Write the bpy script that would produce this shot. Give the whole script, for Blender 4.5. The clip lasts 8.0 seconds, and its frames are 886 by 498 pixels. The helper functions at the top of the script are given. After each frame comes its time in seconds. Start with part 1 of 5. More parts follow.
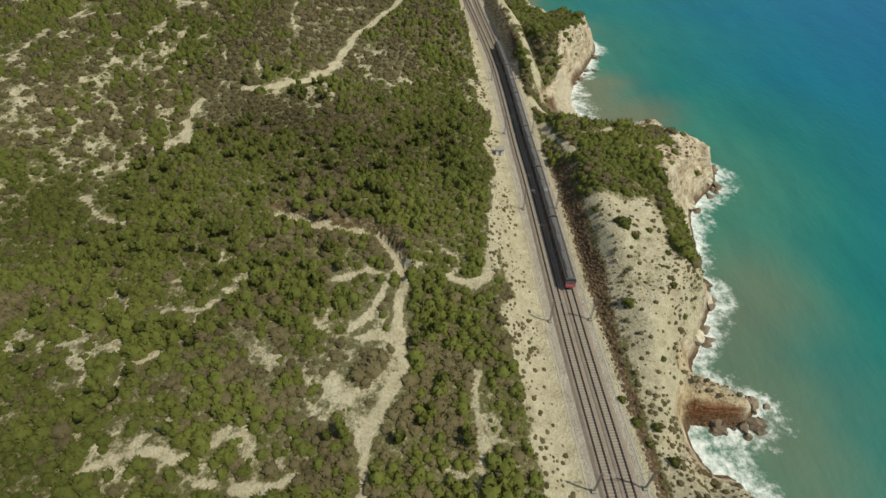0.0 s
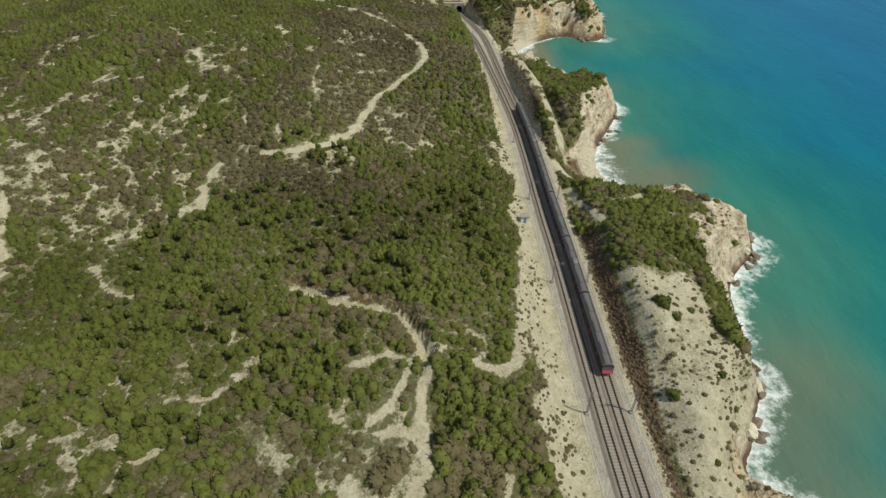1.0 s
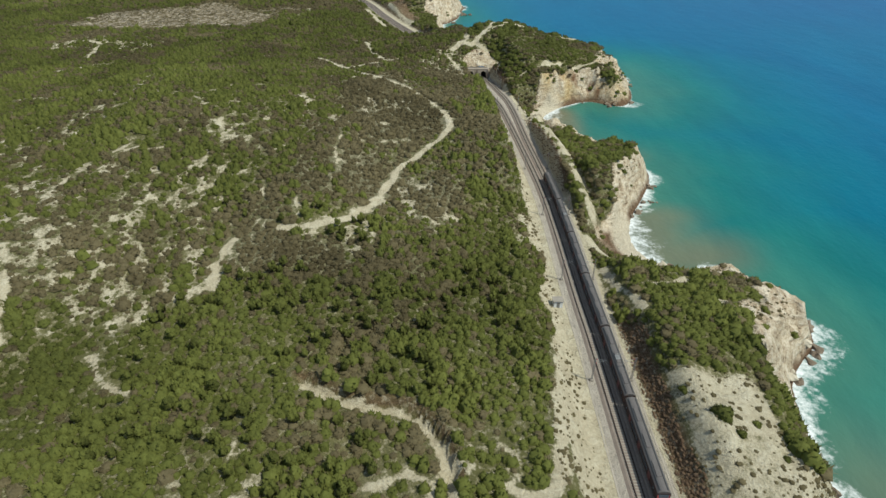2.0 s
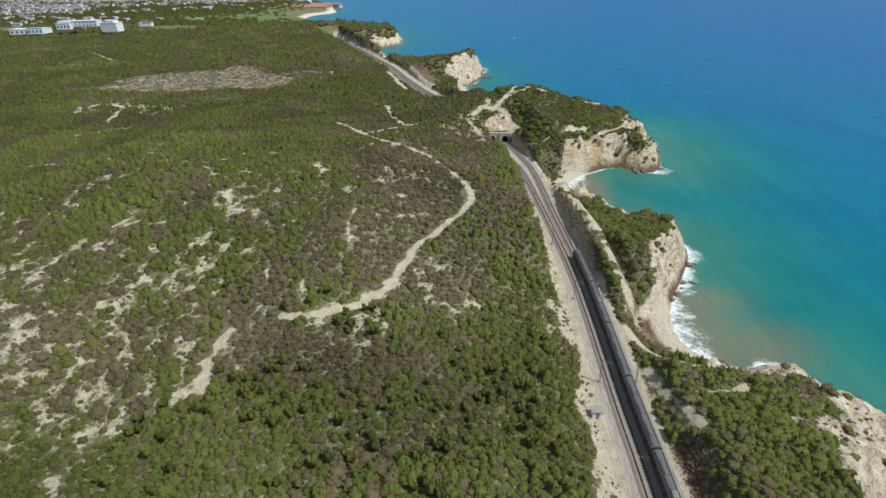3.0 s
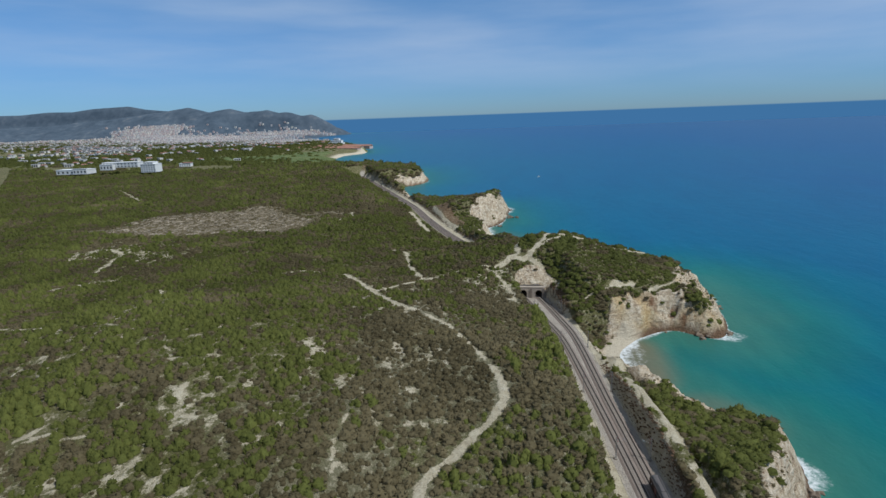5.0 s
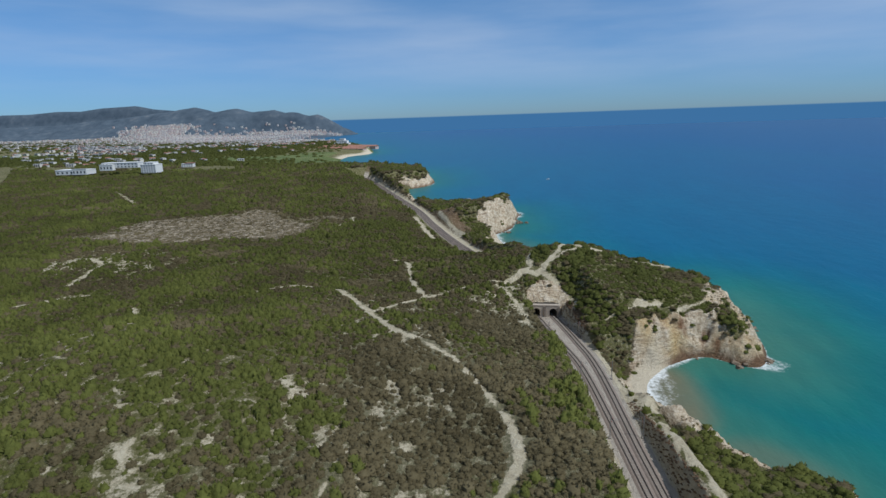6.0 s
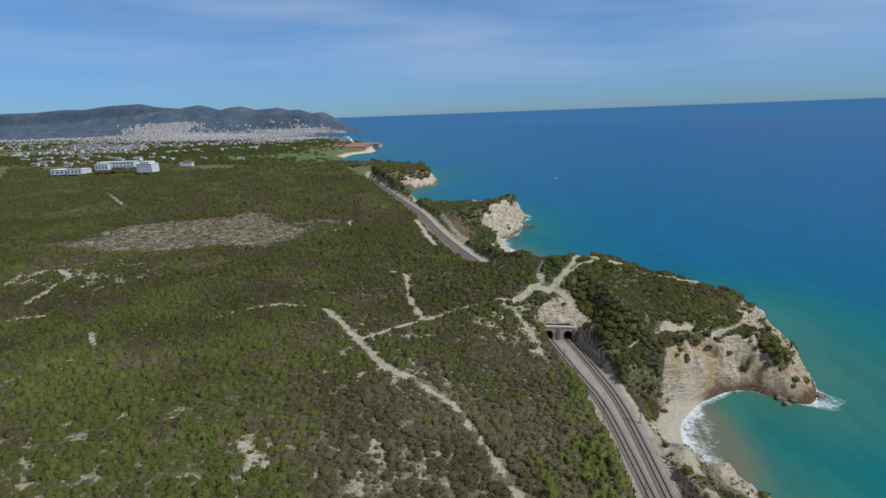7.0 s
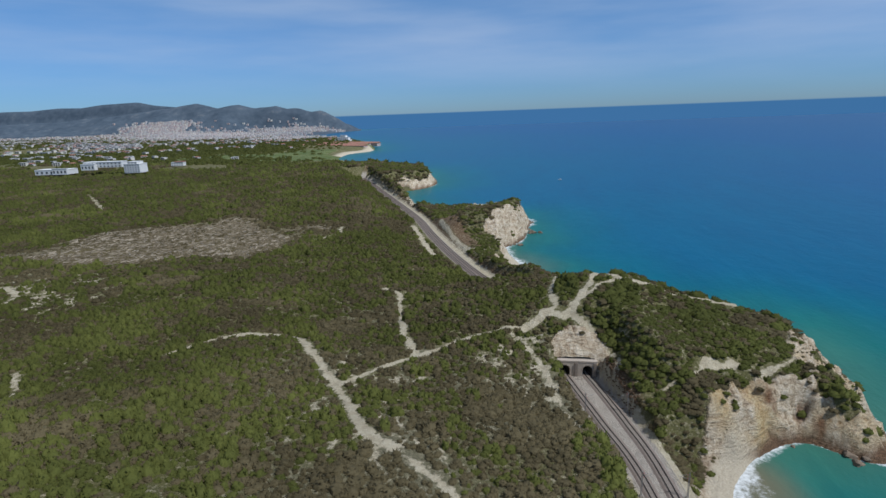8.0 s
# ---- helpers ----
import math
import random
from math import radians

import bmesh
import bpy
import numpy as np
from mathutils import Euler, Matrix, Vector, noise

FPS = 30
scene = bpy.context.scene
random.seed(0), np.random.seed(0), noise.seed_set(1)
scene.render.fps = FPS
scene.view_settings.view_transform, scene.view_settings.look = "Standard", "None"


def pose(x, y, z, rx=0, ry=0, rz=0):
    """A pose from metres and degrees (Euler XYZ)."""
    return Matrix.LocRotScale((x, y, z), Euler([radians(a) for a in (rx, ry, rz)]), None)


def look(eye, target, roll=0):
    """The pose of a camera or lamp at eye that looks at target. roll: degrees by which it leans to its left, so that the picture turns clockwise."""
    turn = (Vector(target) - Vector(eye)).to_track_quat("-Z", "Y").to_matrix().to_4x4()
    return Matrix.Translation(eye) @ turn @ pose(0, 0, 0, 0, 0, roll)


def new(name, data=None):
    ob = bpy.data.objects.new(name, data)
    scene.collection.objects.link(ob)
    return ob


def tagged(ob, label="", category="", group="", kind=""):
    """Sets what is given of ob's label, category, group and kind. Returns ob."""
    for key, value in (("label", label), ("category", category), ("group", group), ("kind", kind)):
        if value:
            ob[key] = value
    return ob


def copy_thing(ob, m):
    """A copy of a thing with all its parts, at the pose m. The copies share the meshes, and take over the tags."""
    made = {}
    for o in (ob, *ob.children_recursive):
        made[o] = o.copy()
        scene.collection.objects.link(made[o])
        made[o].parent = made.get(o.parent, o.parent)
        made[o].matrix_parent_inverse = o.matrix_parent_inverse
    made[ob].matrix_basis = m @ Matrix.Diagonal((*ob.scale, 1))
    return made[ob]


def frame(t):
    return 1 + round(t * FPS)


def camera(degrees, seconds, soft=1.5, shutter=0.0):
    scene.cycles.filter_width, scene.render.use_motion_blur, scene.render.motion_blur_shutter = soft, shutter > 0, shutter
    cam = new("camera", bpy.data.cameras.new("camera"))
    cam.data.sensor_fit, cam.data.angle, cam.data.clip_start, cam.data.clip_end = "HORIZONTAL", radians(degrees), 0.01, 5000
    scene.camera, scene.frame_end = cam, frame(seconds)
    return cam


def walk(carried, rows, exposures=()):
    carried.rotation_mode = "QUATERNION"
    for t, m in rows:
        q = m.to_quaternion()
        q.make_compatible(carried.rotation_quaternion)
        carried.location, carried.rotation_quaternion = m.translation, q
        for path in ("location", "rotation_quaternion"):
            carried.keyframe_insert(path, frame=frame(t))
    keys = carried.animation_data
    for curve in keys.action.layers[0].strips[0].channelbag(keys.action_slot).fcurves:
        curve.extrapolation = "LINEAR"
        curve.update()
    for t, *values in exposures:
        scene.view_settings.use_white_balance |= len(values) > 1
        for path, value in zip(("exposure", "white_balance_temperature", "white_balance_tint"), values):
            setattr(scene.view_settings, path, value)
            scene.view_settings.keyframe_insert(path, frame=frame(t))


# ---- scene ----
cam = camera(80.3, 8.0)
PATH = [
    (0, (0.563, -0.134, 114.889), (0.556, 1.306, 113.501), -0.2),
    (0.5, (-1.416, 5.521, 115.008), (-1.44, 7.015, 113.678), -0.5),
    (1, (-3.012, 12.114, 115.346), (-3.064, 13.666, 114.085), -0.8),
    (1.5, (-4.225, 20.037, 115.623), (-4.316, 21.645, 114.437), -1.1),
    (1.7, (-4.846, 23.338, 115.737), (-4.95, 24.969, 114.584), -1.3),
    (2.8, (-7.893, 45.689, 116.269), (-8.075, 47.426, 115.294), -1.6),
    (3, (-8.207, 50.743, 116.474), (-8.402, 52.499, 115.537), -1.8),
    (3.5, (-9.182, 63.83, 116.831), (-9.407, 65.631, 115.992), -1.9),
    (4, (-10.315, 77.144, 117.264), (-10.565, 78.988, 116.532), -2.1),
    (4.5, (-11.663, 91.631, 117.106), (-11.935, 93.515, 116.491), -2.1),
    (5, (-13.324, 105.866, 117.302), (-13.615, 107.783, 116.813), -2.1),
    (5.2, (-13.75, 111.6, 117.25), (-14.044, 113.521, 116.777), -2.1),
    (6.3, (-17.75, 145.6, 116.9), (-18.072, 147.512, 116.409), -1.9),
    (6.5, (-18.252, 152.187, 116.856), (-18.577, 154.098, 116.365), -1.9),
    (7, (-19.679, 169.295, 116.928), (-20.013, 171.203, 116.432), -2.1),
    (7.5, (-22.184, 188.58, 116.573), (-22.519, 190.487, 116.072), -2.05),
    (8, (-25.0, 207.85, 115.939), (-25.334, 209.758, 115.438), -2.1),
]
EXPOSURES = [(0, 0.15, 6700, 0), (1.5, 0.24, 6100, 0), (3.0, 0.38, 5750, 6), (3.5, 0.36, 5550, 8), (4.5, 0.02, 5600, 10), (5.2, -0.10, 5550, 8), (8, -0.12, 5500, 11)]
walk(cam, [(t, look(eye, target, roll)) for t, eye, target, roll in PATH], EXPOSURES)

# ---------------------------------------------------------------- daylight
SUN_ELEVATION, SUN_AZIMUTH = 55.0, 110.0  # azimuth clockwise from +y
world = bpy.data.worlds.new("sky")
world.use_nodes = True
scene.world = world
wt = world.node_tree
sky = wt.nodes.new("ShaderNodeTexSky")
sky.sky_type, sky.sun_disc = "NISHITA", False
sky.sun_elevation, sky.sun_rotation = radians(SUN_ELEVATION), radians(SUN_AZIMUTH)
sky.altitude, sky.air_density, sky.dust_density, sky.ozone_density = 100, 1.0, 0.2, 3.0
SKY_STRENGTH = 0.085
wt.nodes["Background"].inputs["Strength"].default_value = SKY_STRENGTH
sun_lamp = new("sun", bpy.data.lights.new("sun", "SUN"))
sun_lamp.data.energy, sun_lamp.data.angle, sun_lamp.data.color = 4.4, radians(0.6), (1.0, 0.94, 0.82)
sun_way = Vector((math.sin(radians(SUN_AZIMUTH)) * math.cos(radians(SUN_ELEVATION)),
                  math.cos(radians(SUN_AZIMUTH)) * math.cos(radians(SUN_ELEVATION)), math.sin(radians(SUN_ELEVATION))))
sun_lamp.matrix_world = look(sun_way * 500, (0, 0, 0))


def sky_colours():
    """Thin high cloud over the blue, thickened overhead for fill light, and open sea beyond the end of the modelled
    water.
    """
    way = wt.nodes.new("ShaderNodeTexCoord").outputs["Generated"]
    split = wt.nodes.new("ShaderNodeSeparateXYZ")
    wt.links.new(way, split.inputs[0])
    veil = noise_of(wt, 1.5, 6, 0.5, where=way, stretch=(1.0, 1.0, 7.0))
    veil = maths(wt, "MULTIPLY", span(wt, veil, 0.34, 0.82), span(wt, split.outputs["Z"], 0.0, 0.12))
    # Extra veil overhead, out of view, added to brighten the shadows.
    veil = maths(wt, "ADD", veil, maths(wt, "MULTIPLY", span(wt, split.outputs["Z"], 0.25, 0.8), 0.7), True)
    low = blend(wt, span(wt, split.outputs["Z"], 0.0, 0.35), (0.46, 0.69, 1.02), (0.80, 1.02, 1.06))
    tinted = blend(wt, 1.0, sky.outputs[0], low, "MULTIPLY")
    cloudy = blend(wt, maths(wt, "MULTIPLY", veil, 0.6), tinted, (6.2, 6.8, 7.6))
    final = blend(wt, span(wt, split.outputs["Z"], 0.0022, -0.0004), cloudy, (0.80, 2.05, 3.8))
    wt.links.new(final, wt.nodes["Background"].inputs["Color"])


# ---------------------------------------------------------------- materials
def material(name, rough_=0.9, spec=0.25):
    m = bpy.data.materials.new(name)
    m.use_nodes = True
    b = m.node_tree.nodes["Principled BSDF"]
    b.inputs["Roughness"].default_value, b.inputs["Specular IOR Level"].default_value = rough_, spec
    return m, m.node_tree, b


def node(tree, kind, **settings):
    n = tree.nodes.new(kind)
    for key, value in settings.items():
        n.inputs[key].default_value = value
    return n


def attr(tree, name):
    n = tree.nodes.new("ShaderNodeAttribute")
    n.attribute_name = name
    return n.outputs["Fac"]


def place_of(tree):
    return tree.nodes.new("ShaderNodeNewGeometry").outputs["Position"]


def noise_of(tree, scale, detail=4.0, rough_=0.6, where=None, stretch=None):
    n = node(tree, "ShaderNodeTexNoise", Scale=scale, Detail=detail, Roughness=rough_)
    where = where or place_of(tree)
    if stretch:
        mp = node(tree, "ShaderNodeMapping", Scale=stretch)
        tree.links.new(where, mp.inputs["Vector"])
        where = mp.outputs["Vector"]
    tree.links.new(where, n.inputs["Vector"])
    return n.outputs["Fac"]


def maths(tree, op, a, b=0.0, clamp=False):
    n = tree.nodes.new("ShaderNodeMath")
    n.operation, n.use_clamp = op, clamp
    for k, v in enumerate((a, b)):
        if isinstance(v, (int, float)):
            n.inputs[k].default_value = v
        else:
            tree.links.new(v, n.inputs[k])
    return n.outputs[0]


def span(tree, v, a, b, smooth=True):
    n = tree.nodes.new("ShaderNodeMapRange")
    n.interpolation_type = "SMOOTHSTEP" if smooth else "LINEAR"
    n.inputs["From Min"].default_value, n.inputs["From Max"].default_value = a, b
    tree.links.new(v, n.inputs["Value"])
    return n.outputs["Result"]


def blend(tree, fac, a, b, kind="MIX"):
    n = tree.nodes.new("ShaderNodeMix")
    n.data_type, n.blend_type = "RGBA", kind
    for socket, v in ((n.inputs["Factor"], fac), (n.inputs[6], a), (n.inputs[7], b)):
        if isinstance(v, tuple):
            socket.default_value = (*v, 1.0)
        elif isinstance(v, (int, float)):
            socket.default_value = v
        else:
            tree.links.new(v, socket)
    return n.outputs[2]


def ramp(tree, v, stops):
    n = tree.nodes.new("ShaderNodeValToRGB")
    while len(n.color_ramp.elements) < len(stops):
        n.color_ramp.elements.new(0.5)
    for e, (at, colour) in zip(n.color_ramp.elements, stops):
        e.position, e.color = at, (*colour, 1)
    tree.links.new(v, n.inputs["Fac"])
    return n.outputs["Color"]


def bump(tree, b, height, strength=0.5, distance=0.3):
    n = node(tree, "ShaderNodeBump", Strength=strength, Distance=distance)
    tree.links.new(height, n.inputs["Height"])
    tree.links.new(n.outputs["Normal"], b.inputs["Normal"])


def plain(name, colour, rough_=0.7, grain=6.0, vary=0.25, metal=0.0, spec=0.3):
    """Paint, stone or metal with grain and stains at two scales."""
    m, t, b = material(name, rough_, spec)
    b.inputs["Metallic"].default_value = metal
    n = maths(t, "ADD", maths(t, "MULTIPLY", noise_of(t, grain, 5), 0.6), maths(t, "MULTIPLY", noise_of(t, grain * 0.12, 3), 0.4))
    dark = tuple(c * (1 - vary) for c in colour)
    light = tuple(min(1, c * (1 + vary)) for c in colour)
    t.links.new(ramp(t, n, [(0.3, dark), (0.7, light)]), b.inputs["Base Color"])
    bump(t, b, n, 0.25, 0.05)
    return m


def ground_material():
    m, t, b = material("garrigue_ground", 0.95, 0.12)
    fine, mid, wide = noise_of(t, 1.6, 6, 0.7), noise_of(t, 0.28, 5), noise_of(t, 0.03, 4)
    under = ramp(t, maths(t, "ADD", maths(t, "MULTIPLY", fine, 0.55), maths(t, "MULTIPLY", wide, 0.45)),
                 [(0.3, (0.062, 0.060, 0.020)), (0.5, (0.105, 0.097, 0.038)), (0.7, (0.180, 0.155, 0.076))])
    under = blend(t, attr(t, "grey"), under, ramp(t, fine, [(0.3, (0.07, 0.062, 0.035)), (0.7, (0.22, 0.195, 0.125))]))
    under = blend(t, attr(t, "dry"), under, ramp(t, fine, [(0.3, (0.055, 0.034, 0.018)), (0.7, (0.17, 0.11, 0.06))]))
    soil = ramp(t, maths(t, "ADD", maths(t, "MULTIPLY", fine, 0.5), maths(t, "MULTIPLY", mid, 0.5)),
                [(0.3, (0.25, 0.205, 0.13)), (0.5, (0.41, 0.35, 0.24)), (0.72, (0.54, 0.48, 0.36))])
    edge = span(t, maths(t, "ADD", attr(t, "soil"), maths(t, "ADD", maths(t, "MULTIPLY", maths(t, "SUBTRACT", fine, 0.5), 0.7), maths(t, "MULTIPLY", maths(t, "SUBTRACT", mid, 0.5), 0.9))), 0.34, 0.80)
    lace = maths(t, "MULTIPLY", maths(t, "SUBTRACT", noise_of(t, 0.75, 4, 0.68), 0.52), maths(t, "MULTIPLY", span(t, attr(t, "soil"), 0.98, 0.55, False), 3.6))
    edge = maths(t, "ADD", edge, lace, True)
    col = blend(t, edge, under, soil)
    strata = noise_of(t, 0.35, 6, 0.7, stretch=(0.35, 0.35, 2.6))
    blocky = noise_of(t, 0.42, 5, 0.66, stretch=(1.0, 0.45, 0.8))
    stone = ramp(t, maths(t, "ADD", maths(t, "MULTIPLY", maths(t, "ADD", fine, strata), 0.28), maths(t, "MULTIPLY", blocky, 0.44)),
                 [(0.39, (0.12, 0.075, 0.045)), (0.46, (0.41, 0.315, 0.205)), (0.57, (0.64, 0.545, 0.41))])
    crack = node(t, "ShaderNodeTexVoronoi", Scale=0.27)
    crack.feature = "DISTANCE_TO_EDGE"
    warp = t.nodes.new("ShaderNodeVectorMath")
    warp.operation = "SCALE"
    warp.inputs["Scale"].default_value = 2.4
    mp = node(t, "ShaderNodeTexNoise", Scale=0.5, Detail=3.0)
    t.links.new(place_of(t), mp.inputs["Vector"])
    t.links.new(mp.outputs["Color"], warp.inputs[0])
    shifted = t.nodes.new("ShaderNodeVectorMath")
    t.links.new(place_of(t), shifted.inputs[0])
    t.links.new(warp.outputs[0], shifted.inputs[1])
    t.links.new(shifted.outputs[0], crack.inputs["Vector"])
    seam = span(t, crack.outputs["Distance"], 0.0, 0.2)
    stain = ramp(t, maths(t, "ADD", maths(t, "MULTIPLY", fine, 0.5), maths(t, "MULTIPLY", mid, 0.5)),
                 [(0.32, (0.24, 0.12, 0.045)), (0.5, (0.45, 0.32, 0.15)), (0.68, (0.54, 0.46, 0.30))])
    stone = blend(t, attr(t, "ochre"), stone, stain)
    rust = ramp(t, maths(t, "ADD", maths(t, "MULTIPLY", fine, 0.5), maths(t, "MULTIPLY", strata, 0.5)), [(0.36, (0.045, 0.016, 0.008)), (0.55, (0.16, 0.060, 0.022)), (0.68, (0.30, 0.16, 0.075))])
    stone = blend(t, attr(t, "iron"), stone, rust)
    wet = ramp(t, fine, [(0.3, (0.06, 0.038, 0.022)), (0.7, (0.20, 0.12, 0.07))])
    stone = blend(t, maths(t, "MULTIPLY", maths(t, "SUBTRACT", 1.0, seam), 0.14), stone, (0.16, 0.115, 0.075))
    stone = blend(t, attr(t, "wet"), stone, wet)
    redge = span(t, maths(t, "ADD", attr(t, "rock"), maths(t, "MULTIPLY", maths(t, "SUBTRACT", mid, 0.5), 0.8)), 0.35, 0.65)
    col = blend(t, redge, col, stone)
    col = blend(t, attr(t, "sand"), col, ramp(t, fine, [(0.3, (0.41, 0.34, 0.24)), (0.7, (0.53, 0.46, 0.345))]))
    gravel = ramp(t, maths(t, "ADD", maths(t, "MULTIPLY", noise_of(t, 5, 4), 0.6), maths(t, "MULTIPLY", mid, 0.4)),
                  [(0.3, (0.25, 0.21, 0.168)), (0.7, (0.42, 0.37, 0.305))])
    col = blend(t, span(t, attr(t, "gravel"), 0.3, 0.7), col, gravel)
    col = blend(t, span(t, attr(t, "green"), 0.3, 0.8), col, ramp(t, wide, [(0.35, (0.075, 0.10, 0.03)), (0.65, (0.14, 0.155, 0.06))]))
    t.links.new(col, b.inputs["Base Color"])
    bump(t, b, maths(t, "ADD", maths(t, "ADD", fine, maths(t, "MULTIPLY", mid, 1.6)), maths(t, "MULTIPLY", maths(t, "ADD", blocky, strata), maths(t, "MULTIPLY", redge, 2.0))), 0.9, 0.95)
    return m


def leafy(t, b, colour):
    """Sprays of needles that let a third of the light through, clumped at the size of a branch."""
    thin, both = t.nodes.new("ShaderNodeBsdfTranslucent"), node(t, "ShaderNodeMixShader", Fac=0.48)
    bulge, add, unit = t.nodes.new("ShaderNodeAttribute"), t.nodes.new("ShaderNodeVectorMath"), t.nodes.new("ShaderNodeVectorMath")
    bulge.attribute_name, add.operation, unit.operation = "bulge", "MULTIPLY_ADD", "NORMALIZE"
    add.inputs[1].default_value = (1.5, 1.5, 1.5)
    ruffle, spread, mix = node(t, "ShaderNodeTexNoise", Scale=1.5, Detail=3.0, Roughness=0.7), t.nodes.new("ShaderNodeVectorMath"), t.nodes.new("ShaderNodeVectorMath")
    t.links.new(place_of(t), ruffle.inputs["Vector"])
    spread.operation = "MULTIPLY_ADD"
    spread.inputs[1].default_value, spread.inputs[2].default_value = (3.0, 3.0, 2.4), (-1.5, -1.5, -0.9)
    t.links.new(ruffle.outputs["Color"], spread.inputs[0])
    t.links.new(bulge.outputs["Vector"], add.inputs[0])
    t.links.new(t.nodes.new("ShaderNodeNewGeometry").outputs["Normal"], add.inputs[2])
    t.links.new(add.outputs[0], mix.inputs[0])
    t.links.new(spread.outputs[0], mix.inputs[1])
    t.links.new(mix.outputs[0], unit.inputs[0])
    t.links.new(unit.outputs[0], b.inputs["Normal"])
    t.links.new(colour, b.inputs["Base Color"])
    t.links.new(colour, thin.inputs["Color"])
    t.links.new(b.outputs[0], both.inputs[1])
    t.links.new(thin.outputs[0], both.inputs[2])
    t.links.new(both.outputs[0], t.nodes["Material Output"].inputs["Surface"])


def sprays(t):
    """Light tips and shaded gaps put into the colour, at twig and branch scale."""
    return maths(t, "ADD", maths(t, "MULTIPLY", noise_of(t, 2.6, 4, 0.7), 0.55), maths(t, "MULTIPLY", noise_of(t, 0.7, 3, 0.6), 0.45))


def leaf_material(name, dark, light):
    m, t, b = material(name, 0.8, 0.1)
    tone = maths(t, "ADD", maths(t, "MULTIPLY", attr(t, "tone"), 0.56),
                 maths(t, "MULTIPLY", t.nodes.new("ShaderNodeNewGeometry").outputs["Random Per Island"], 0.12))
    tone = maths(t, "ADD", tone, maths(t, "MULTIPLY", span(t, sprays(t), 0.36, 0.64), 0.32))
    leafy(t, b, ramp(t, tone, [(0.1, dark), (0.9, light)]))
    return m


def crown_material(name, dark, light):
    """For single trees: one tone a tree, and its leaves varied."""
    m, t, b = material(name, 0.8, 0.1)
    tone = maths(t, "ADD", maths(t, "MULTIPLY", t.nodes.new("ShaderNodeObjectInfo").outputs["Random"], 0.5),
                 maths(t, "MULTIPLY", t.nodes.new("ShaderNodeNewGeometry").outputs["Random Per Island"], 0.18))
    tone = maths(t, "ADD", tone, maths(t, "MULTIPLY", span(t, sprays(t), 0.36, 0.64), 0.32))
    leafy(t, b, ramp(t, tone, [(0.1, dark), (0.9, light)]))
    return m


def sea_material():
    m, t, b = material("sea_water", 0.32, 0.16)
    b.inputs["IOR"].default_value = 1.33
    out, deep = attr(t, "shore"), attr(t, "deep")
    silt, surf = attr(t, "silt"), attr(t, "surf")
    drift = noise_of(t, 0.012, 4, 0.55)
    patch = noise_of(t, 0.0022, 4, 0.6, stretch=(1, 0.35, 1))
    reach = maths(t, "ADD", deep, maths(t, "MULTIPLY", maths(t, "SUBTRACT", drift, 0.5), 55))
    near = ramp(t, span(t, reach, 0, 145, False), [(0.0, (0.040, 0.125, 0.092)), (0.12, (0.030, 0.125, 0.098)), (0.28, (0.013, 0.112, 0.104)),
                                                    (0.6, (0.005, 0.096, 0.140)), (1.0, (0.004, 0.084, 0.160))])
    # Outermost stop is greyer: distance haze mixed into the water colour.
    far = ramp(t, span(t, maths(t, "ADD", deep, maths(t, "MULTIPLY", maths(t, "SUBTRACT", patch, 0.5), 900)), 100, 1700, False),
               [(0.0, (0.004, 0.084, 0.160)), (0.4, (0.006, 0.066, 0.170)), (1.0, (0.013, 0.066, 0.164))])
    col = blend(t, span(t, deep, 80, 290), near, far)
    col = blend(t, maths(t, "MULTIPLY", silt, span(t, maths(t, "ADD", out, maths(t, "MULTIPLY", maths(t, "SUBTRACT", drift, 0.5), 40)), 42, 4)), col, (0.118, 0.112, 0.070))
    # Light and dark of the wave streaks is multiplied into the water colour.
    streak = noise_of(t, 0.03, 5, 0.62, stretch=(1.0, 0.22, 1))
    ripple = noise_of(t, 0.11, 5, 0.65, stretch=(1.0, 0.3, 1))
    chop = span(t, maths(t, "ADD", maths(t, "MULTIPLY", streak, 0.6), maths(t, "MULTIPLY", ripple, 0.4)), 0.3, 0.7)
    col = blend(t, 1.0, col, ramp(t, chop, [(0.0, (0.80, 0.86, 0.90)), (1.0, (1.16, 1.12, 1.08))]), "MULTIPLY")
    churn = noise_of(t, 0.16, 6, 0.68)
    lace = noise_of(t, 0.55, 6, 0.75)
    swell = noise_of(t, 0.035, 3, 0.5)
    width = maths(t, "ADD", maths(t, "MULTIPLY", maths(t, "ADD", maths(t, "MULTIPLY", surf, 0.85), maths(t, "MULTIPLY", span(t, swell, 0.4, 0.7), 0.3)), 10.0), 0.7)
    edge = maths(t, "SUBTRACT", 1.0, maths(t, "DIVIDE", out, width))
    foam = span(t, maths(t, "ADD", edge, maths(t, "ADD", maths(t, "MULTIPLY", maths(t, "SUBTRACT", churn, 0.5), 2.4),
                maths(t, "MULTIPLY", maths(t, "SUBTRACT", lace, 0.5), 2.6))), 0.05, 1.35)
    foam = maths(t, "MULTIPLY", foam, span(t, out, 24, 8))
    t.links.new(blend(t, foam, col, (0.62, 0.62, 0.60)), b.inputs["Base Color"])
    t.links.new(maths(t, "ADD", maths(t, "MULTIPLY", foam, 0.5), 0.34), b.inputs["Roughness"])
    waves = maths(t, "ADD", noise_of(t, 0.09, 5, 0.6, stretch=(1, 0.45, 1)), maths(t, "MULTIPLY", noise_of(t, 0.5, 4, 0.6, stretch=(1, 0.6, 1)), 0.45))
    bump(t, b, maths(t, "ADD", waves, maths(t, "MULTIPLY", foam, 0.3)), 0.35, 1.2)
    return m


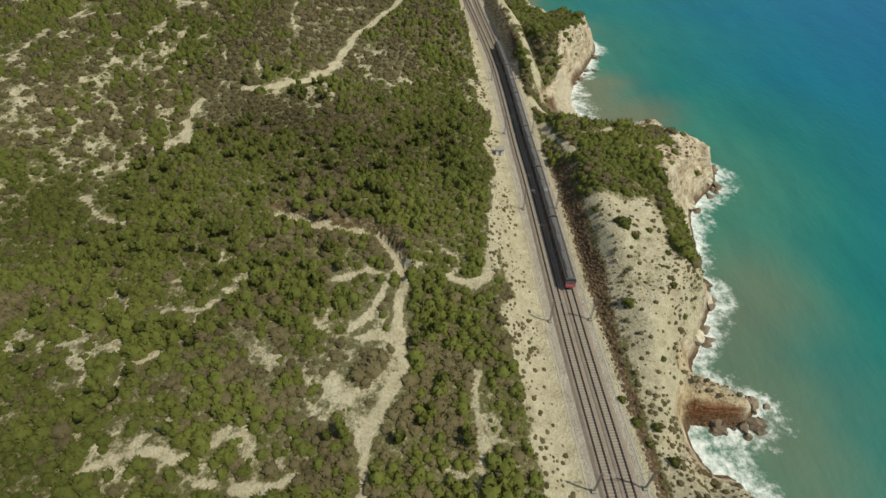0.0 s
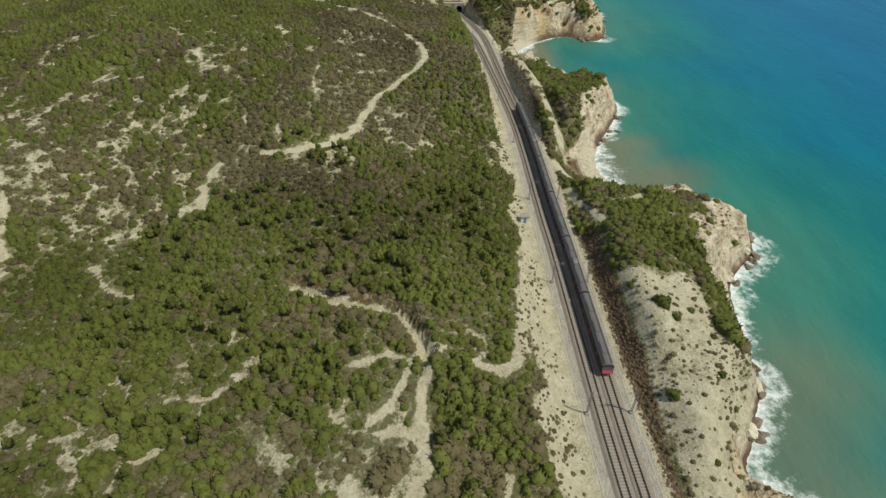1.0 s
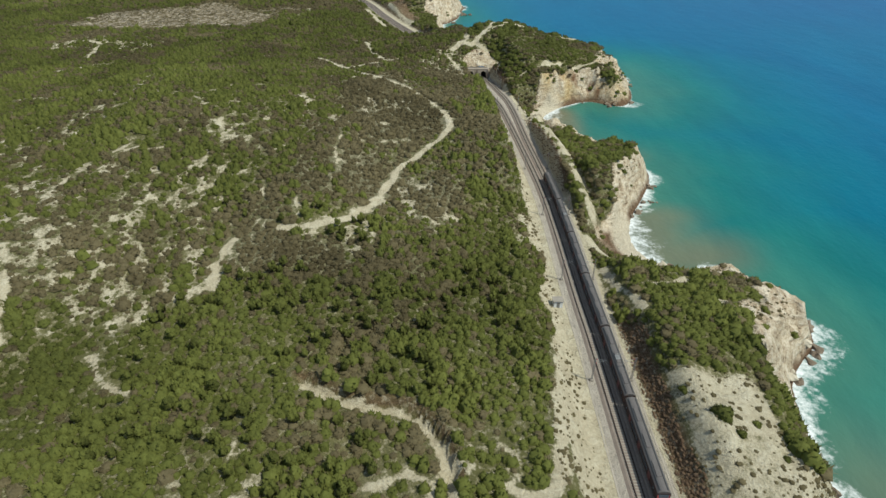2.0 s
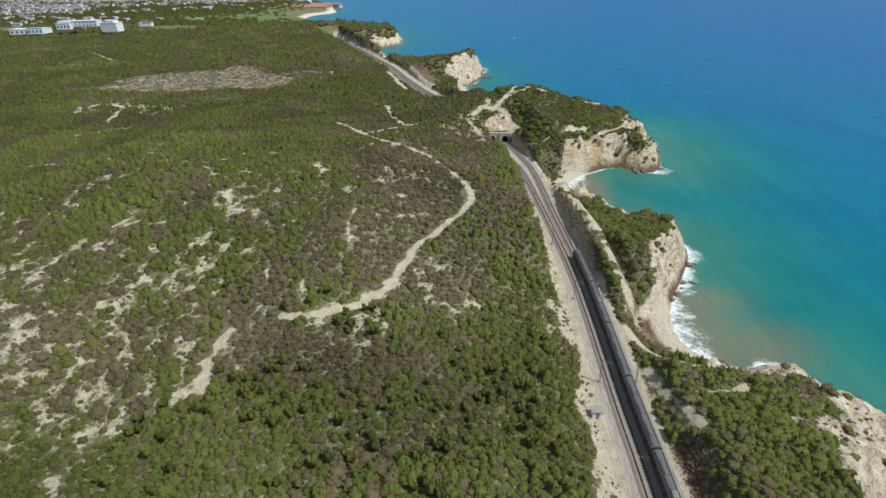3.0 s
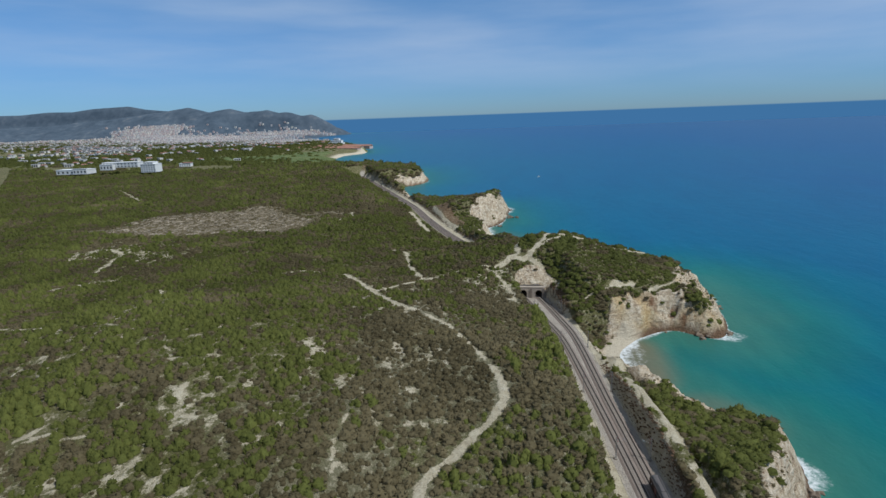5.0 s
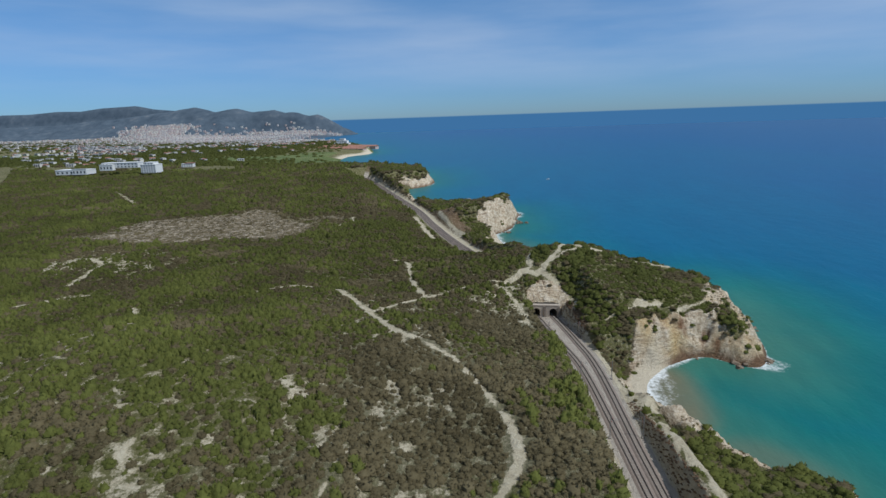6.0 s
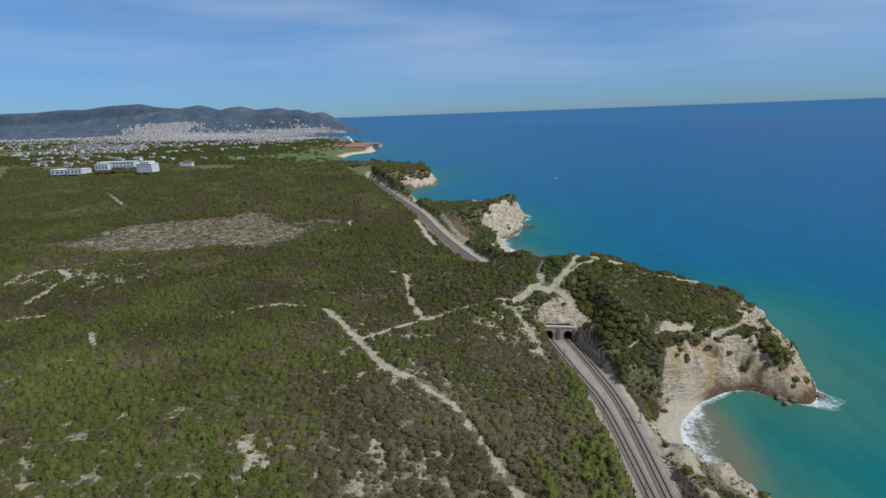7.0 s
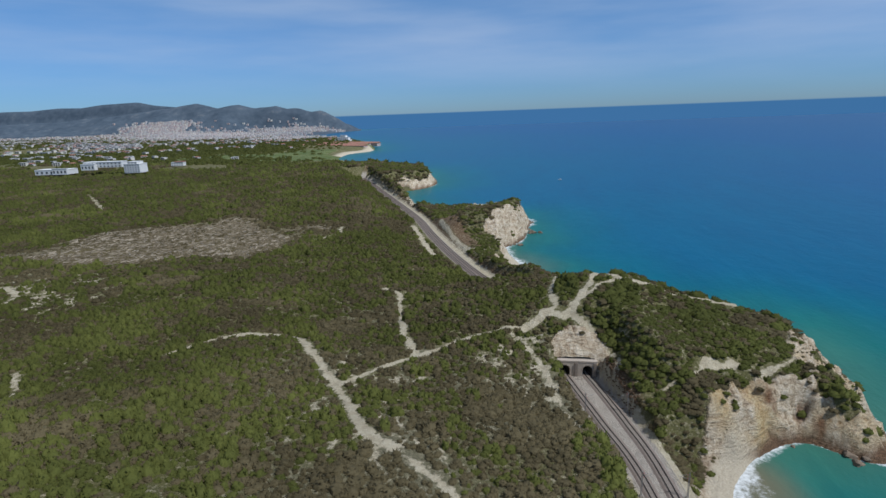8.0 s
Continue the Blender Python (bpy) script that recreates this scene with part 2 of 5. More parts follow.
GROUND, SEA = ground_material(), sea_material()
PINE = leaf_material("pine_needles", (0.071, 0.076, 0.019), (0.180, 0.190, 0.046))
SCRUB = leaf_material("scrub_leaves", (0.084, 0.067, 0.033), (0.214, 0.174, 0.092))
REEDS = leaf_material("dry_reeds", (0.13, 0.082, 0.05), (0.28, 0.19, 0.12))
PINE_TREE = crown_material("pine_crown", (0.071, 0.076, 0.019), (0.180, 0.190, 0.046))
BARK = plain("bark", (0.16, 0.11, 0.075), 0.95, 8)
DEAD_WOOD = plain("bleached_wood", (0.30, 0.25, 0.18), 0.9, 3, 0.3)
RAIL = plain("rusty_rail", (0.035, 0.024, 0.02), 0.6, 3, 0.3, 0.4)
KERB = plain("kerb_concrete", (0.30, 0.26, 0.21), 0.95, 4)
SLEEPER = plain("sleeper_concrete", (0.225, 0.195, 0.16), 0.95, 4)
BALLAST = plain("ballast", (0.185, 0.145, 0.118), 0.98, 7, 0.3)
MASONRY = plain("portal_masonry", (0.37, 0.31, 0.25), 0.95, 2.5, 0.25)
STAINED = plain("stained_masonry", (0.22, 0.18, 0.145), 0.95, 2.5, 0.35)
# Near-black colour stands in for the unlit inside of the tunnels.
DARK_STONE = plain("tunnel_dark", (0.05, 0.045, 0.04), 0.98, 2)
WHITE = plain("white_render", (0.60, 0.59, 0.57), 0.85, 0.3, 0.08)
GLASS_DARK = plain("dark_glazing", (0.05, 0.06, 0.07), 0.25, 1, 0.3, 0.0, 0.5)
ROOF_GREY = plain("train_roof", (0.095, 0.082, 0.076), 0.6, 2, 0.2)
ROOF_DARK = plain("roof_gear", (0.05, 0.05, 0.05), 0.6, 3, 0.2)
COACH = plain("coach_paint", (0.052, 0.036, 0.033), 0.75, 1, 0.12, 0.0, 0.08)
RED = plain("train_red", (0.26, 0.06, 0.06), 0.45, 1, 0.15)
DOOR_RED = plain("door_maroon", (0.10, 0.032, 0.03), 0.5, 1, 0.15)
UNDER = plain("underframe", (0.06, 0.055, 0.05), 0.8, 3)
TERRACOTTA = plain("roof_tiles", (0.30, 0.15, 0.105), 0.9, 0.3, 0.2)
STEEL = plain("galvanised_steel", (0.22, 0.21, 0.20), 0.55, 5, 0.15, 0.3)
BOULDER = plain("shore_rock", (0.15, 0.112, 0.078), 0.95, 0.8, 0.5)
PALE_ROCK = plain("limestone_block", (0.42, 0.36, 0.27), 0.95, 1.2, 0.25)


# ---------------------------------------------------------------- plan of the coast
# Shoreline, from south to north; the sea lies to its right.
COAST_NEAR = [(120, -900), (84, -300), (74, -60), (71, 0), (66, 43), (59, 48), (56.5, 55), (58, 60), (64, 59), (71, 60), (74, 64.5),
              (70, 68.5), (63, 73), (65, 78), (68.5, 83), (72, 90), (76.5, 98), (77.5, 107), (79.7, 119), (83.5, 136),
              (91.7, 146.6), (98, 153), (100, 162), (98.5, 173), (93, 185), (88, 192.5), (80, 193.5), (72, 190.5),
              (63, 195), (57.3, 205), (57.4, 216), (61, 230), (66.7, 241), (73.5, 255), (78, 266), (79.3, 281.5),
              (70.5, 287), (55, 297), (46, 316), (37.5, 334), (34.5, 346), (36.5, 357), (41, 365)]
COAST_FAR = [(47.5, 373.5), (55, 379.5), (62, 384.3), (69, 386.4), (74, 384.8), (80, 379.8), (89, 376.8), (96, 385), (101.5, 403), (103.8, 427), (105, 441), (104, 453),
             (96, 463), (80, 469), (60, 478), (40, 487), (18, 498), (-6, 521), (-32, 556), (-40, 580), (-33, 600), (-42, 627), (-48, 655), (-40, 670), (-32, 690),
             (-29, 735), (-27, 770), (-40, 800), (-85, 806), (-130, 805), (-157, 817), (-175, 868), (-214, 965),
             (-233, 1005), (-211, 1011), (-188, 1055), (-191, 1112), (-224, 1216), (-260, 1300), (-330, 1350),
             (-422, 1402), (-511, 1513), (-573, 1659), (-599, 1830), (-567, 1972), (-699, 2326), (-1040, 2917),
             (-1500, 3230), (-1825, 3695), (-2040, 4120), (-1990, 4300), (-1800, 4430), (-1555, 4550), (-1640, 4900)]
# Hills and hollows: x, y, height, spread.
HILLS = [(-20, 0, 13, 45), (-17, 64, 17, 26), (8, 62, 12, 16), (-15, 105, 20, 26), (9, 100, 17, 16), (-67, 71, 23, 34), (-94, 110, 19, 30),
         (12, 160, 14, 18), (8, 203, 14, 16), (-38, 206, 20, 20), (-24, 235, 30, 20), (-80, 224, 35, 28), (-87, 163, 23, 26), (-153, 187, 36, 40),
         (-21, 262, 33, 24), (-128, 262, 48, 34), (-53, 280, 34, 26), (-28, 301, 32, 24), (-90, 300, 38, 34), (-16, 372, 25, 18), (-64, 386, 28, 26),
         (-87, 354, 32, 26), (-296, 427, 32, 80)]
HILLS_NORTH = [(-95, 463, 21, 34), (-40, 440, 28, 26), (-10, 430, 33, 18), (-30, 475, 26, 20), (-100, 605, 14, 24), (-120, 530, 18, 36), (-98, 578, 14, 20), (-140, 660, 15, 30), (-165, 740, 14, 30), (-230, 600, 20, 70),
               (-540, 750, 24, 130), (-330, 800, 22, 90), (-279, 1002, 30, 90), (-450, 1130, 34, 110), (-780, 1040, 24, 120), (-190, 780, 20, 50),
               (-600, 1500, 12, 260), (-1500, 1700, 20, 500), (-1500, 3200, 16, 600), (-3500, 2500, 40, 900)]
HEADLANDS = [(44, 20, 11, 14), (48, 86, 15, 12), (45, 114, 20, 14), (64, 120, 14, 12), (58, 140, 19, 13), (72, 156, 14, 12), (88, 163, 10, 12), (52, 166, 15, 11), (42, 190, 10, 9),
             (46, 225, 15, 9), (52, 243, 20, 9), (58, 262, 15.5, 12), (46, 285, 13, 12), (32, 312, 12.5, 10), (22, 350, 10, 12),
             (12, 380, 16, 9), (8, 425, 34, 16), (8, 456, 39, 18), (40, 420, 27, 14), (55, 450, 29, 18), (78, 454, 24, 14), (87, 421, 19, 12), (60, 403, 18, 9), (44, 393, 19, 8), (80, 399, 17, 9), (66, 430, 23, 12)]
SECOND_HEAD = [(-60, 695, 31, 26), (-45, 720, 28, 20), (-95, 730, 15, 24), (-62, 640, 12, 18), (-125, 770, 11, 26), (-240, 1080, 24, 40), (-225, 1150, 20, 50)]
# Double railway line, midway between its two tracks.
LINE = [(44, -300), (40, -60), (36.6, 0), (34.6, 40), (32.2, 80), (29.8, 137), (28.4, 161), (26.4, 205), (23.9, 239), (17.5, 293), (10.6, 348), (3.2, 376),
        (-3.4, 398), (-7.2, 410), (-20, 450), (-44, 512), (-62, 545), (-86, 595), (-114, 661), (-145, 740), (-197, 849), (-277, 1016), (-315, 1092), (-400, 1270)]
RAIL_Z = 10.0
PORTAL_Y, EXIT_Y = 409.0, 497.0


def curve_points(points, step=4.0):
    """A smooth line through control points, as an array of places about step metres apart."""
    p = np.array(points, float)
    p = np.vstack([2 * p[0] - p[1], p, 2 * p[-1] - p[-2]])
    out = []
    for a, b, c, d in zip(p[:-3], p[1:-2], p[2:-1], p[3:]):
        n = max(2, int(np.linalg.norm(c - b) / step))
        t = np.linspace(0, 1, n, endpoint=False)[:, None]
        out.append(0.5 * (2 * b + (c - a) * t + (2 * a - 5 * b + 4 * c - d) * t**2 + (3 * b - a - 3 * c + d) * t**3))
    return np.vstack(out + [p[-2:-1]])


def near_line(x, y, line):
    """Distance of each place from a line, the side (left: minus) and how far along it lies."""
    best, side, along = np.full(x.shape, 1e9), np.ones(x.shape), np.zeros(x.shape)
    run = 0.0
    for (ax, ay), (bx, by) in zip(line[:-1], line[1:]):
        dx, dy = bx - ax, by - ay
        length = math.hypot(dx, dy)
        t = np.clip(((x - ax) * dx + (y - ay) * dy) / length**2, 0, 1)
        d = np.hypot(x - ax - t * dx, y - ay - t * dy)
        closer = d < best
        best = np.where(closer, d, best)
        side = np.where(closer, np.sign((x - ax) * dy - (y - ay) * dx), side)
        along = np.where(closer, run + t * length, along)
        run += length
    return best, side, along


def lattice(ix, iy, seed):
    n = (ix.astype(np.int64) * 374761393 + iy.astype(np.int64) * 668265263 + seed * 1442695041) & 0x7FFFFFFF
    n = ((n ^ (n >> 13)) * 1274126177) & 0x7FFFFFFF
    return ((n ^ (n >> 16)) & 0xFFFFF) / 0xFFFFF


def rough(x, y, size, seed=0, octaves=4):
    """Value noise from 0 to 1, with its coarsest grain of that size in metres."""
    total, weight, gain = 0.0, 0.0, 1.0
    for k in range(octaves):
        u, v = x / size * 2**k + 17.3 * k, y / size * 2**k + 5.1 * k
        iu, iv = np.floor(u), np.floor(v)
        fu, fv = u - iu, v - iv
        fu, fv = fu * fu * (3 - 2 * fu), fv * fv * (3 - 2 * fv)
        a, b = lattice(iu, iv, seed + k), lattice(iu + 1, iv, seed + k)
        c, d = lattice(iu, iv + 1, seed + k), lattice(iu + 1, iv + 1, seed + k)
        total = total + gain * ((a * (1 - fu) + b * fu) * (1 - fv) + (c * (1 - fu) + d * fu) * fv)
        weight, gain = weight + gain, gain * 0.5
    return total / weight


def ease(a, b, v):
    t = np.clip((v - a) / (b - a), 0, 1)
    return t * t * (3 - 2 * t)


SHORE = np.vstack([curve_points(COAST_NEAR, 5.0)[:-1], curve_points(COAST_FAR, 12.0)])
RAILWAY = curve_points(LINE, 5.0)
LANE = curve_points([(-10.2, 90), (-11.4, 95.5), (-15.7, 103), (-22.3, 107.5), (-30, 107.7), (-38, 109.6), (-47, 113.5)], 3.0)


def hills(x, y):
    total, weight = 14.0 * 1e-5, 1e-5
    for hx, hy, hz, spread in HILLS + HILLS_NORTH + HEADLANDS + SECOND_HEAD:
        w = np.exp(-((x - hx) ** 2 + (y - hy) ** 2) / (1.3 * spread**2)) + 2e-3 / (1 + ((x - hx) ** 2 + (y - hy) ** 2) / spread**2) ** 2
        total, weight = total + w * hz, weight + w
    return total / weight


def terrain(x, y):
    """Height of the land, distance inland from the shore (at sea: minus) and offset from the railway (left: minus)."""
    x, y = np.asarray(x, float), np.asarray(y, float)
    d, side, _ = near_line(x, y, SHORE)
    inland = np.where(side < 0, d, -d)
    off, side, _ = near_line(x, y, RAILWAY)
    off = off * side
    h = hills(x, y)
    near = ease(1200, 700, y)
    h = h + near * (2.6 * (rough(x, y, 30, 3) - 0.5) + 1.2 * (rough(x, y, 6, 9, 3) - 0.5))
    # sea cliffs and ledges
    ragged = inland + (rough(x, y, 14, 21, 4) - 0.5) * 11 * ease(2, 9, inland)
    beach = np.maximum(ease(26, 12, np.hypot(x - 55, y - 207)), ease(30, 16, np.hypot(x - 33, y - 352)))
    beach = np.maximum(beach, ease(30, 15, np.hypot(x + 38, y - 600)))
    beach = np.maximum(beach, ease(300, 150, np.hypot(x + 560, y - 1750)))
    steep = 0.55 + 0.5 * rough(x, y, 40, 5, 2)
    steep = np.where(beach > 0.01, steep * (1 - np.where(y < 280, 0.5, 0.75) * beach), steep)
    steep = steep * (1 - 0.35 * ease(95, 60, y)) * (1 + 0.5 * ease(75, 40, np.hypot(x + 45, y - 700)))
    steep = steep * (1 - 0.48 * ease(70, 88, x) * ease(478, 462, y) * ease(330, 350, y))
    steep = steep * (1 - 0.80 * ease(38, 22, np.hypot((x - 70) / 1.5, y - 196)))
    cliff = ease(0.0, 3.5, ragged) * 2.2 * (1 - 0.8 * beach) + np.clip(ragged, 0, 400) * steep * 1.25 + ease(3, 9, ragged) * 3 * (1 - beach)
    cliff = cliff + (rough(x, y, 5, 31, 3) - 0.5) * 2.6 * ease(0.5, 3, ragged) * (1 - beach) * near
    low = np.minimum(h, cliff)
    h = np.where(inland > 0, low, np.maximum(inland * 0.14, -7.0) - 0.15)
    # scarp and slope over the tunnel mouth
    mouth = ease(26, 15, np.abs(off)) * ease(PORTAL_Y - 40, PORTAL_Y - 30, y) * ease(PORTAL_Y + 32, PORTAL_Y + 22, y)
    over = 16.3 + np.clip(y - PORTAL_Y, 0, 3) * 1.2 + np.clip(y - PORTAL_Y - 3, 0, 10) * 0.7 + np.clip(y - PORTAL_Y - 13, 0, 40) * 0.75
    over = over + (rough(x, y, 5, 33, 3) - 0.5) * 2.2
    h = np.where(h > over, h + (over - h) * mouth * ease(PORTAL_Y - 4, PORTAL_Y, y), h)
    # the railway's level bed and its cuttings
    inside = ease(PORTAL_Y - 0.2, PORTAL_Y + 1.0, y) * ease(EXIT_Y + 1.5, EXIT_Y - 1.0, y) + ease(1112, 1116, y)
    a = np.abs(off)
    open_side = ease(505, 530, y)
    left = ease(8.0 + 0.8 * ease(350, 395, y), 19.0 - 5 * ease(360, 400, y) + 34 * open_side, -off)
    wall = ease(368, 384, y) * ease(500, 490, y)
    # stone-faced cutting and the gully behind its crest
    berm = ease(205, 224, y) * ease(326, 310, y)
    crest = np.interp(y, [200, 224, 245, 268, 292, 322], [10.5, 15.5, 18.0, 19.0, 17.0, 11.0])
    right = ease(6.6 + 1.2 * ease(350, 395, y), 15.0 + 2.6 * ease(150, 130, y) - 5.4 * np.maximum(wall, berm) + 4 * ease(70, 30, y), off)
    cap = RAIL_Z + 2.5 + 5.5 * ease(366, 408, y) + np.clip(off - 9, 0, 60) * (0.55 + 0.3 * ease(360, 400, y))
    bank = np.where((off > 0) & (wall > 0), h + (np.minimum(h, cap) - h) * wall, h)
    lip = berm * ease(20, 16.5, off) * ease(1, 4, inland) * (off > 0)
    bank = bank + (crest - 4.5 * ease(13, 16.5, off) + (rough(x, y, 6, 48, 3) - 0.5) * 1.6 - bank) * lip
    beside = np.where(off < 0, left, right)
    level = np.where(bank < RAIL_Z, RAIL_Z + (bank - RAIL_Z) * ease(8, 17, a), RAIL_Z + (bank - RAIL_Z) * beside)
    h = np.where((inside < 1) & (a < 60), h * inside + level * (1 - inside), h)
    # ledges and gullies on steep seaward faces
    crag = (0.3 + 0.7 * ease(125, 140, y)) * ease(22, 12, inland) * ease(0.4, 2.5, inland) * near * ease(10, 16, a) * (1 - beach) * (1 + 0.5 * ease(370, 385, y) * ease(480, 470, y))
    h = h + crag * ((np.abs(rough(x, y, 10, 44, 4) - 0.5) * -8.0) + 1.1 + (rough(x, y, 3.2, 45, 3) - 0.5) * 2.6) * ease(0.5, 4, h)
    cape = ease(378, 386, y) * ease(470, 450, y) * ease(1, 4, inland) * ease(26, 16, inland) * ease(34, 44, x)
    h = h + cape * (1.3 - np.abs(rough(x, y, 6, 46, 2) - 0.5) * 8.0 + (rough(x, y, 2.8, 47, 2) - 0.5) * 3.4)
    # gullied face of the second headland
    face = ease(70, 50, np.hypot(x + 42, y - 700)) * ease(1, 4, inland) * ease(34, 20, inland) * ease(2, 8, h)
    h = h + face * (1.0 - np.abs(rough(x, y, 9, 56, 2) - 0.5) * 11.0 + (rough(x, y, 4, 57, 2) - 0.5) * 3.0)
    # spur of ochre rock in the surf
    fall = y - 65 + 0.1 * (x - 58)
    spur = ease(54, 58, x) * ease(76, 71, x) * ease(-4.6, -3.0, fall) * ease(6.5, 1.0, fall) * ease(0.2, 1.5, inland)
    h = np.where(spur <= 0, h, np.maximum(h, spur * (6.2 - 0.17 * (x - 58) + (rough(x, y, 3, 49, 3) - 0.5) * 2.5)))
    # lane sunk below its upper bank
    k = (x > -52) & (x < -5) & (y > 84) & (y < 118)
    if k.any():
        d, side, _ = near_line(x[k], y[k], LANE)
        h = h.copy()
        h[k] = h[k] - 2.0 * ease(2.2, 1.2, d) + 1.5 * ease(1.6, 2.6, d) * ease(7, 3, d) * (side > 0)
    return h, inland, off


sky_colours()


# ---------------------------------------------------------------- small builders
def mesh_of(name, verts, faces, mat=None, smooth=False):
    me = bpy.data.meshes.new(name)
    me.from_pydata(verts, [], faces)
    if mat:
        me.materials.append(mat)
    if smooth:
        me.polygons.foreach_set("use_smooth", np.ones(len(me.polygons), bool))
    return me


def big_mesh(name, verts, quads, mat, smooth=True):
    """A mesh from numpy arrays of places and of faces with as many corners each as the array has columns."""
    me = bpy.data.meshes.new(name)
    me.vertices.add(len(verts))
    me.vertices.foreach_set("co", np.ascontiguousarray(verts, np.float32).ravel())
    me.loops.add(quads.size)
    me.loops.foreach_set("vertex_index", np.ascontiguousarray(quads, np.int32).ravel())
    me.polygons.add(len(quads))
    me.polygons.foreach_set("loop_start", np.arange(0, quads.size, quads.shape[1], dtype=np.int32))
    me.polygons.foreach_set("use_smooth", np.full(len(quads), smooth))
    me.materials.append(mat)
    me.update(calc_edges=True)
    return me


def layer(me, name, values):
    me.attributes.new(name, "FLOAT", "POINT").data.foreach_set("value", np.ascontiguousarray(values, np.float32).ravel())


def bm_mesh(name, bm, mat):
    me = bpy.data.meshes.new(name)
    bmesh.ops.recalc_face_normals(bm, faces=bm.faces)
    bm.to_mesh(me)
    bm.free()
    me.materials.append(mat)
    return me


def part(name, data, parent, label="", m=None):
    """A mesh (or a bmesh with its material) as a part under a thing or part."""
    if isinstance(data, tuple):
        data = bm_mesh(name, *data)
    ob = new(name, data)
    ob.parent = parent
    if m is not None:
        ob.matrix_basis = m
    return tagged(ob, label)


def box(bm, x0, x1, y0, y1, z0, z1, bevel=0.0):
    r = bmesh.ops.create_cube(bm, size=1.0, matrix=Matrix.Translation(((x0 + x1) / 2, (y0 + y1) / 2, (z0 + z1) / 2)) @ Matrix.Diagonal((x1 - x0, y1 - y0, z1 - z0, 1)))
    if bevel:
        edges = {e for v in r["verts"] for e in v.link_edges}
        bmesh.ops.bevel(bm, geom=list(edges), offset=bevel, segments=2, affect="EDGES")
    return bm


def rod(bm, a, b, r0, r1=None, n=8):
    a, b = Vector(a), Vector(b)
    m = Matrix.Translation((a + b) / 2) @ (b - a).to_track_quat("Z", "Y").to_matrix().to_4x4()
    bmesh.ops.create_cone(bm, cap_ends=True, segments=n, radius1=r0, radius2=r0 if r1 is None else r1, depth=(b - a).length, matrix=m)
    return bm


def prism(bm, outline, x0, x1):
    """A closed outline in y and z, drawn out along x."""
    rows = [[bm.verts.new((x, y, z)) for y, z in outline] for x in (x0, x1)]
    n = len(outline)
    for k in range(n):
        bm.faces.new((rows[0][k], rows[0][(k + 1) % n], rows[1][(k + 1) % n], rows[1][k]))
    bm.faces.new(rows[0])
    bm.faces.new(rows[1][::-1])
    return bm


